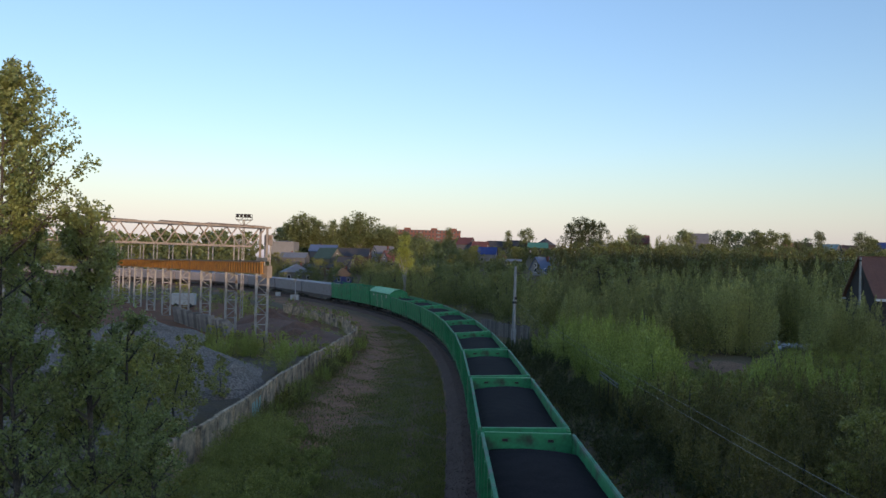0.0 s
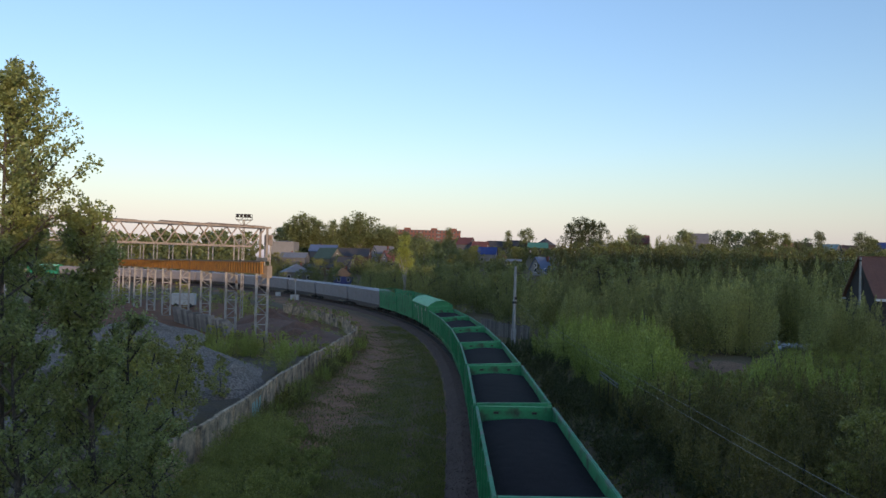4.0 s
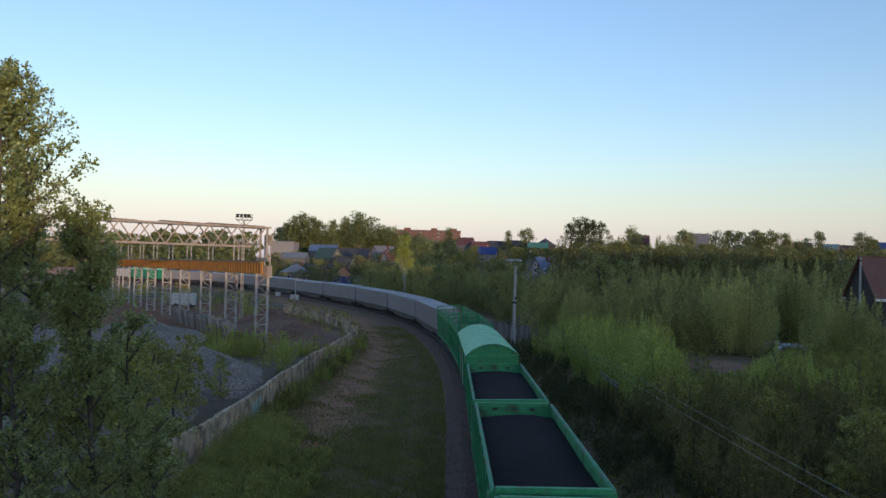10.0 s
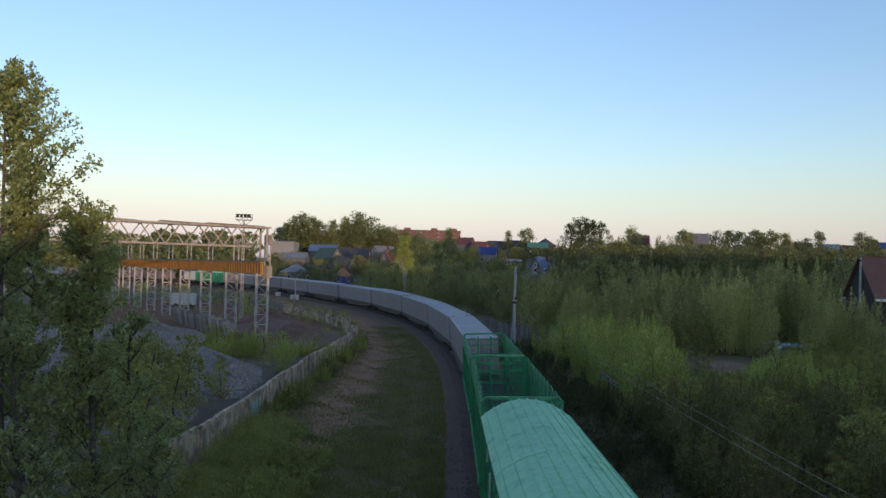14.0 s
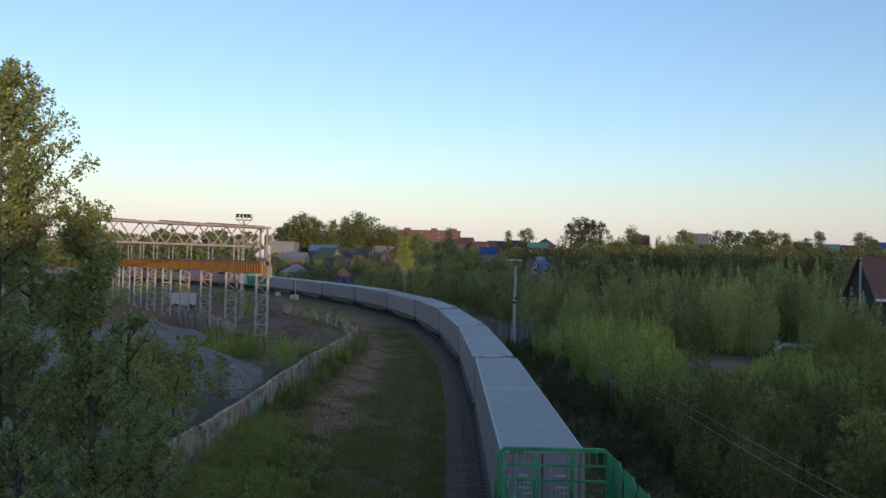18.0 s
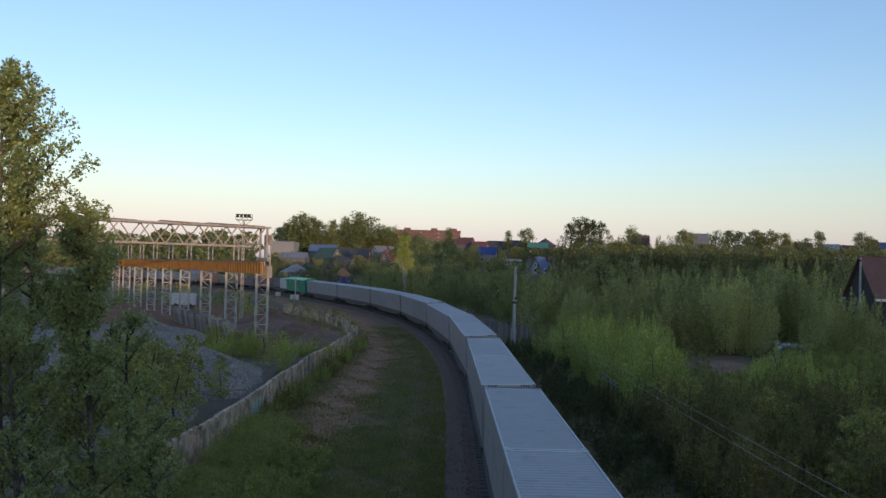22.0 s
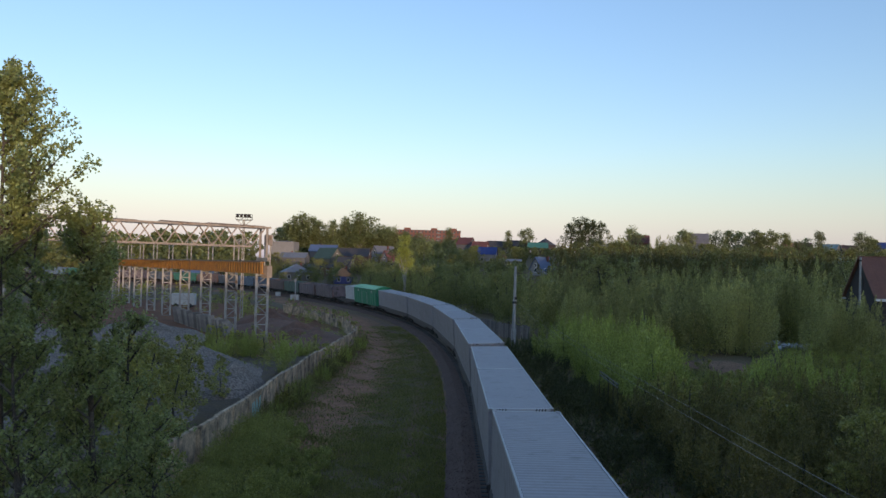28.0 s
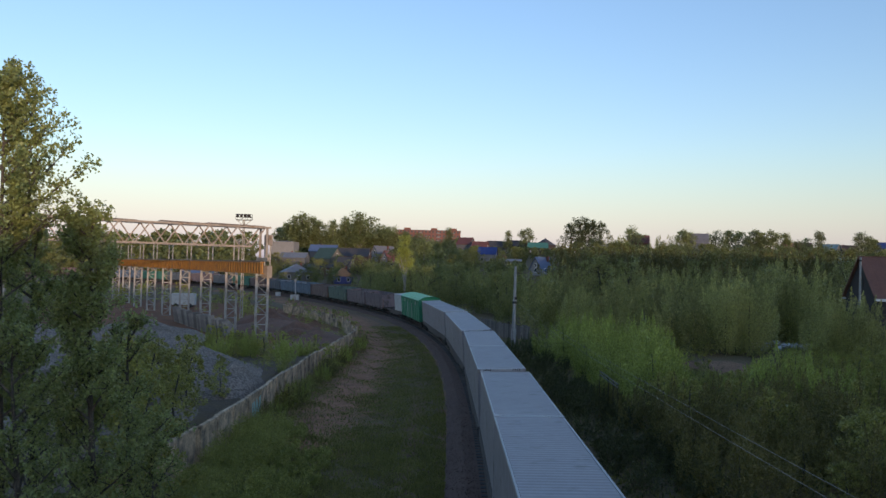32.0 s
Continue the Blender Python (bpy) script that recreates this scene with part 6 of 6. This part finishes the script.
for tx, ty, th, stock in ((-82, 430, 23, FARS), (-77, 432, 24.5, FARS), (-72, 434, 22, FARS), (-67, 430, 20, FARS), (-60.4, 432, 22, SLIMS), (-57, 440, 20, FARS), (-54, 436, 24, SLIMS), (-50, 440, 21, FARS), (-46, 432, 27, SLIMS), (-43, 436, 25, FARS),
                          (-36, 335, 8.6, DARKS), (-32.5, 338, 8, PLUMES), (-50, 318, 7.4, DARKS), (-28, 346, 8.6, DARKS), (-46, 334, 6.4, PLUMES), (-64, 330, 6.5, DARKS), (-72, 345, 8, DARKS), (-68, 372, 8, FARS), (-47, 362, 7, FARS),
                          (-34.5, 440, 21, FARS), (-30, 446, 20, FARS), (-22, 450, 17, FARS), (-14, 440, 17, FARS), (-7.8, 163, 16.4, BIRCH), (-5.0, 204, 16.5, SLIMS), (-1.5, 212, 14, SLIMS), (4.0, 560, 20, SLIMS), (-12, 300, 16, FARS), (-17, 330, 15, FARS),
                          (38.7, 470, 13.8, SLIMS), (48.9, 465, 15, FARS), (53.5, 330, 16.5, ASPENS), (57.5, 331, 19, ASPENS), (61.5, 333, 18.5, ASPENS), (66, 335, 17.5, ASPENS), (71.2, 335, 14.5, PLUMES), (76, 337, 12.5, PLUMES),
                          (100.7, 420, 16.6, FARS), (108.8, 400, 12.8, PLUMES), (112.5, 395, 13, PLUMES), (119, 393, 14.5, FARS), (122, 396, 14.3, FARS), (137, 400, 15.5, FARS), (142, 392, 15.4, FARS), (145.5, 388, 15.0, FARS), (149.6, 380, 15.6, FARS), (153, 382, 15.2, FARS),
                          (157.2, 380, 15.4, FARS), (164, 380, 14.6, FARS), (173.8, 382, 13.2, FARS), (178.7, 375, 16.2, SLIMS), (195, 370, 16.2, SLIMS), (199.5, 370, 14.2, FARS), (202.5, 372, 13, FARS)):
    put(stock, rng_trees, tx, ty, th)
# yard and verge shrubs
for tx, ty, th, stock in ((-18.5, 76, 2.7, WILLOWS), (-20.4, 78, 2.8, WILLOWS), (-16.5, 74, 2.5, SHRUBS), (-15.2, 76, 2.4, WILLOWS), (-22.0, 78, 2.5, WILLOWS), (-19.6, 75, 2.5, SHRUBS), (-14.2, 73, 2.1, WILLOWS), (-17.6, 73.5, 2.8, WILLOWS), (-21.2, 75.5, 2.9, SHRUBS), (-23.4, 79, 2.8, WILLOWS), (-18.8, 78.5, 2.9, WILLOWS), (-15.8, 78, 2.5, SHRUBS), (-20, 73, 2.7, WILLOWS), (-13.8, 79, 2.1, WILLOWS), (-13.3, 84, 2.2, SHRUBS),
                          (-24, 56, 3.2, SAPLINGS), (-21.5, 60, 2.8, SAPLINGS), (-18, 54, 2.6, SAPLINGS), (-20, 64, 2.4, SAPLINGS), (-23.5, 66, 2.6, SAPLINGS), (-16, 58, 2.2, SAPLINGS), (-26, 62, 3.2, SAPLINGS), (-14.4, 52, 2.4, SAPLINGS), (-17.2, 66, 2.0, SAPLINGS), (-19.2, 49, 2.8, SAPLINGS),
                          (-10.8, 50, 1.8, SHADED_WILLOWS), (-10.4, 56, 2.2, SHADED_WILLOWS), (-10.0, 57.6, 1.9, WILLOWS), (-9.9, 68, 1.8, WILLOWS), (-10.0, 70, 2.0, SHADED_WILLOWS), (-9.5, 81, 1.9, WILLOWS), (-10.6, 52, 1.3, WILLOWS), (-9.3, 93.5, 1.6, WILLOWS),
                          (-10.4, 55, 1.8, SHRUBS), (-10.3, 58, 1.6, SHADED_WILLOWS), (-10.2, 61, 1.2, SHRUBS), (-10.2, 72, 2.0, SHADED_WILLOWS), (-10.1, 75, 2.3, SHRUBS), (-9.9, 78, 1.9, SHADED_WILLOWS), (-9.8, 86, 1.4, SHADED_WILLOWS),
                          (-9.6, 91, 1.6, SHRUBS), (-9.5, 96, 1.5, SHADED_WILLOWS), (-9.6, 101, 1.5, SHRUBS), (-10.4, 66, 1.4, SHADED_WILLOWS), (-10.6, 51, 0.8, SHRUBS), (-10.2, 47, 0.7, SHRUBS),
                          (-13.6, 41, 3.6, SAPLINGS), (-14.6, 46, 3.9, SAPLINGS), (-16.2, 50, 4.3, SAPLINGS), (-14.5, 36.5, 3.2, SAPLINGS), (-15.5, 40, 4.6, SAPLINGS), 
                          (-18.8, 48, 4.6, SAPLINGS), (48.4, 91, 5.2, SAPLINGS), (46.5, 93, 4.2, WILLOWS), (50.3, 92.5, 5.0, SAPLINGS), (-16, 44, 4.4, SAPLINGS), (-17.5, 41, 4.8, SAPLINGS), (-11.8, 31.5, 5.4, SAPLINGS), (-10.9, 29.6, 4.6, SAPLINGS),
                          (-33, 150, 3.0, SHRUBS), (-38, 155, 3.4, SHRUBS), (-42, 165, 3.2, SHRUBS), (-30, 158, 2.6, SHRUBS), (-26, 150, 2.4, SHRUBS), (-20, 134, 2.4, SHRUBS), (-17, 128, 2.4, SHRUBS), (-15, 122, 2.6, SHRUBS),
                          (-47, 170, 3.4, SHRUBS), (-53, 176, 3.4, SHRUBS), (-36, 145, 2.4, SHRUBS), (-60, 184, 3.6, SHRUBS), (-23, 143, 2.0, SHRUBS), (-12.2, 113, 1.8, SHRUBS)):
    put(stock, rng_trees, tx, ty, th)


for stock in (WILLOWS, SHADED_WILLOWS, SAPLINGS, GROVES, DARKS, RUSTS, FARS, SLIMS, ASPENS, BIRCH, SHRUBS, SHADED_SHRUBS, HILL, COARSE):
    for t in [t for t in stock if t.name not in USED]:   # patterns that found no place
        for ob in list(t.children) + [t]:
            bpy.data.objects.remove(ob)


# ---- the near poplars, which sway ----
SWAYING = []


def poplar(seed, x, y, top, lean, limbs, leaf, per, label, sub=3):
    """A young poplar: straight trunk, ascending limbs, each limb with its own leafy crown piece."""
    rng = np.random.default_rng(seed)
    z = ground_at(x, y)
    t = thing("poplar_tree", Matrix.Translation((x, y, z)), label, "tree", "poplars")
    h = top - z
    tip = Vector((lean, 0, h))

    def trunk_at(f):
        return Vector((lean * f ** 1.6 + 0.12 * math.sin(f * 5 + seed), 0.1 * math.sin(f * 4), h * f))
    bm = bmesh.new()
    limb(bm, [trunk_at(f) - Vector((0, 0, 0.2 if f == 0 else 0)) for f in np.linspace(0, 0.98, 9)], 0.14, 0.02, 8)
    part("trunk", bm, BARK, t, "grey-brown trunk")
    for f, ang, ln in limbs:
        a = math.radians(ang)
        s = trunk_at(f)
        out = Vector((math.cos(a), math.sin(a), rng.uniform(0.75, 1.25))).normalized()
        e = s + out * ln
        e.z = min(e.z, h * 1.0)
        bm = bmesh.new()
        limb(bm, [s, s.lerp(e, 0.5) + Vector((0, 0, -0.05)), e], 0.045, 0.01, 5)
        cen, rad = [], []
        for k in range(7):
            g = 0.25 + 0.75 * (k + rng.random() * 0.8) / 7
            foot = s.lerp(e, min(1, g))
            tw = Vector((rng.normal(0, 0.7), rng.normal(0, 0.7), rng.uniform(0.1, 1.1))).normalized() * rng.uniform(0.35, 0.8) * (0.5 + 0.35 * ln)
            limb(bm, [foot, foot + tw], 0.014, 0.005, 4)
            for q in (0.35, 0.7, 1.0):
                cen.append(tuple(foot + tw * q + Vector(rng.normal(0, 0.05, 3))))
                rad.append(rng.uniform(0.12, 0.27) * (0.8 + 0.15 * ln))
        for g in (0.55, 0.8, 1.0):
            cen.append(tuple(s.lerp(e, g)))
            rad.append(0.22)
        br = part("branch", bm, BARK, t)
        cr = new("foliage", quads_mesh("foliage", leaves(rng, cen, rad, per, leaf, 0.75, -0.1, (1, 1, 1.1), 0.6, 0.7), LEAF_POPLAR))
        cr.parent = br
    SWAYING.append(t)
    return t


def limb_plan(seed, n, lo, hi, len_lo, len_hi):
    r = random.Random(seed)
    return [(lo + (hi - lo) * (i / (n - 1)) ** 0.9, r.uniform(0, 360), len_lo + (len_hi - len_lo) * (1 - (i / (n - 1))) * r.uniform(0.8, 1.1) + 0.25) for i in range(n)]


poplar(21, -12.05, 22.0, 14.5, -0.4, limb_plan(1, 22, 0.46, 0.97, 0.3, 1.7) + [(0.70, 5, 2.7), (0.68, -30, 2.5), (0.74, 22, 2.4), (0.64, -8, 2.3), (0.66, 12, 2.6), (0.72, -22, 2.5), (0.79, -10, 2.0), (0.82, 30, 1.9), (0.86, -20, 1.5), (0.91, 10, 1.1), (0.92, -70, 1.0),
                                          (0.5, 170, 1.8), (0.56, 200, 1.8), (0.62, 150, 1.9), (0.45, 240, 1.7), (0.4, 120, 1.7), (0.36, 20, 1.5)], 0.088, 28, "tall young poplar with sunlit upper leaves")
poplar(33, -9.75, 22.6, 10.5, -0.3, limb_plan(2, 42, 0.08, 0.96, 0.5, 2.0), 0.092, 30, "young poplar with dense leaves and a pointed top")
poplar(45, -12.9, 25.0, 10.2, 0.1, limb_plan(3, 28, 0.10, 0.96, 0.7, 2.1), 0.095, 26, "young poplar with dense dark leaves")
poplar(57, -10.0, 25.5, 7.4, 0.1, limb_plan(4, 20, 0.06, 0.95, 0.6, 1.8), 0.09, 15, "low poplar sapling with spreading leaves")
poplar(69, -11.2, 21.0, 7.2, 0.0, limb_plan(5, 22, 0.06, 0.95, 0.9, 1.9), 0.09, 19, "low poplar sapling with spreading leaves")
poplar(81, -8.9, 24.4, 4.4, 0.1, limb_plan(6, 16, 0.06, 0.95, 0.6, 1.6), 0.09, 14, "low poplar sapling with spreading leaves")
poplar(93, -13.6, 21.2, 9.0, 0.0, limb_plan(7, 26, 0.08, 0.95, 0.7, 1.9), 0.09, 26, "young poplar with dense dark leaves")


# ---- grass and weeds ----
def build_grass():
    rng = np.random.default_rng(4)
    n = 130000
    y = 30 + 95 * rng.random(n) ** 1.7
    off = rng.uniform(-14.5, -2.9, n)
    lx, lt = np.interp(y - 20, LINE_S, LINE_X), np.interp(y - 20, LINE_S, LINE_TH)
    x = lx + off
    s, o = to_line(x, y)
    inside = np.interp(y, WALL_Y, WALL_X) - x
    bare = np.exp(-((o + dirt_track(y)) / 2.4) ** 2) * (0.95 + 0.25 * sstep(50, 64, y)) * sstep(36, 44, y) + 0.5 * np.exp(-((o + 4.9) / 0.45) ** 2)
    ok = (inside < -0.2) & (rng.random(n) > bare * (0.75 + 0.4 * wobble(x, y, 0.8))) & (rng.random(n) < 0.72 + 0.5 * wobble(x, y, 0.45, 3.0) + 0.3 * (y < 45)) & (o < -2.8)
    x2, y2 = rng.uniform(5.8, 14, 12000), 30 + 80 * rng.random(12000) ** 1.5
    x, y = np.concatenate([x[ok], x2]), np.concatenate([y[ok], y2])
    z = ground_z(x, y)
    m = len(x)
    hgt = rng.uniform(0.04, 0.15, m) * (1 + 0.5 * wobble(x, y, 0.35, 5.0))
    quads = []
    for k in range(3):
        a = rng.uniform(0, math.tau, m)
        tip = np.stack([x + np.cos(a) * hgt * 0.45, y + np.sin(a) * hgt * 0.45, z + hgt], 1)
        w = 0.02 + 0.014 * rng.random(m)
        sx, sy = -np.sin(a) * w, np.cos(a) * w
        b0 = np.stack([x - sx, y - sy, z - 0.03], 1)
        b1 = np.stack([x + sx, y + sy, z - 0.03], 1)
        t1 = tip + np.stack([sx * 0.3, sy * 0.3, 0 * z], 1)
        quads.append(np.stack([b0, b1, t1, tip], 1))
    tagged(new("grass", quads_mesh("grass", np.concatenate(quads), GRASS)), "rough green grass on the verge", "grass", kind="stuff")
    # tall weeds at the foot of the slope and along the wall
    cen, rad = [], []
    for i in range(900):
        if 560 <= i:
            wx, wy = rng.uniform(-11.3, -7.6), rng.uniform(37, 48)
            hh = rng.uniform(0.6, 1.5) * (1 - 0.65 * float(sstep(-9.4, -7.6, wx))) * (1 - 0.4 * float(sstep(44, 51, wy)))
        elif i < 420:
            wx, wy = rng.uniform(-11.6, -5.4), rng.uniform(30, 43)
            hh = rng.uniform(0.8, 1.7) * (1 - 0.5 * max(0, (wx + 9) / 4)) * (1 - 0.7 * float(sstep(33, 38, wy)))
        else:
            wy = rng.uniform(42, 101)
            wx = float(np.interp(wy, WALL_Y, WALL_X)) + 0.4 + abs(rng.normal(0, 0.6))
            hh = rng.uniform(0.4, 1.15)
        g = ground_at(wx, wy)
        for f in (0.15, 0.4, 0.65, 0.88):
            cen.append((wx + rng.normal(0, 0.08), wy + rng.normal(0, 0.08), g + f * hh))
            rad.append(0.2 * hh * (1.25 - 0.6 * f) + 0.06)
    tagged(new("weeds", quads_mesh("weeds", leaves(rng, cen, rad, 34, 0.105, 0.32, 1.3, (1, 1, 1.4), 0.5), LEAF_WEED)), "tall green weeds along the wall", "weeds", kind="stuff")
    # low weeds on the yard's earth
    cen, rad = [], []
    for i in range(420):
        wy = rng.uniform(62, 150)
        wx = float(np.interp(wy, WALL_Y, WALL_X)) - 0.8 - abs(rng.normal(0, 1.0)) * (3 + 0.1 * (wy - 62))
        if wobble(np.array(wx), np.array(wy), 0.3, 7.0) < (0.25 if wy < 84 else -0.05):
            continue
        g, hh = ground_at(wx, wy), rng.uniform(0.3, 1.0)
        for f in (0.2, 0.5, 0.85):
            cen.append((wx + rng.normal(0, 0.1), wy + rng.normal(0, 0.1), g + 0.2 + f * hh))
            rad.append(0.4 * hh + 0.12)
    tagged(new("yard_weeds", quads_mesh("yard_weeds", leaves(rng, cen, rad, 30, 0.15, 0.4, 0.9), LEAF_SAPLING)), "green weeds on the brown earth of the yard", "weeds", kind="stuff")
    # ragged herbs under the thicket, their leaf colour darkened to stand for shade
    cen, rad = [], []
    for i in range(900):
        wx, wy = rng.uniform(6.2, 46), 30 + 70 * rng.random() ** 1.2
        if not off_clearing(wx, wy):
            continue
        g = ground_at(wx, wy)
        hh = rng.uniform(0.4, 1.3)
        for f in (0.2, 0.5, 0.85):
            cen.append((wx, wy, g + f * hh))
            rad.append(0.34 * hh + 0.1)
    tagged(new("undergrowth", quads_mesh("undergrowth", leaves(rng, cen, rad, 14, 0.2, 0.4, 0.8), LEAF_SHADE)), "undergrowth of herbs beneath the bushes, leaves coloured dark as shade", "undergrowth", kind="stuff")


build_grass()


# ---- what moves ----
def sway():
    """The wind in the two tall poplars, in tenths of a degree, every half second."""
    times = [0, 0.5, 1, 1.5, 2, 2.5, 3, 3.5, 4.5, 5.5, 6.5, 7.5, 8.5, 9, 9.5, 10, 10.5, 11, 11.5, 12, 12.5, 13, 14, 15.5, 16.5, 18, 19, 20, 21, 22, 22.5, 23, 23.5, 24, 24.5, 25, 25.5, 26.5, 27.5, 28, 28.5, 29, 30, 31, 32]
    tall = [0, 1, 0, 0, 3, 0, 1, 6, 2, -3, 0, -2, -1, 1, -1, -4, 1, 6, 9, 10, 8, 7, 4, 1, -1, -2, -1, -6, -3, -2, 2, 7, 10, 12, 12, 8, 3, -4, -6, 1, 8, 10, 6, 0, 1]
    low = [-3, -5, -5, -4, -1, 1, 1, 1, 2, 2, 0, 8, 8, 7, 7, -2, 0, 4, 5, 5, 5, 5, 5, 3, 1, 0, 0, -1, -2, -5, -6, -3, 0, 2, 3, 7, 4, 2, 0, 2, 2, 3, 4, 1, 0]
    for k, t in enumerate(SWAYING):
        home = t.matrix_basis.copy()
        rows = []
        for i, at in enumerate(times):
            v = (tall if k in (0, 2) else low)[i]
            w = math.sin(at * 1.9 + k * 2.0) * 1.2
            rows.append((at, home @ pose(0, 0, 0, 0.04 * w, 0.064 * (v + 0.3 * w), 0)))
        walk(t, rows)


def motions():
    times = [float(t) for t in range(33)]
    for ob, middle, half in RIDES:
        walk(ob, [(t, ride_pose(middle, half, t)) for t in times])
    sway()


motions()
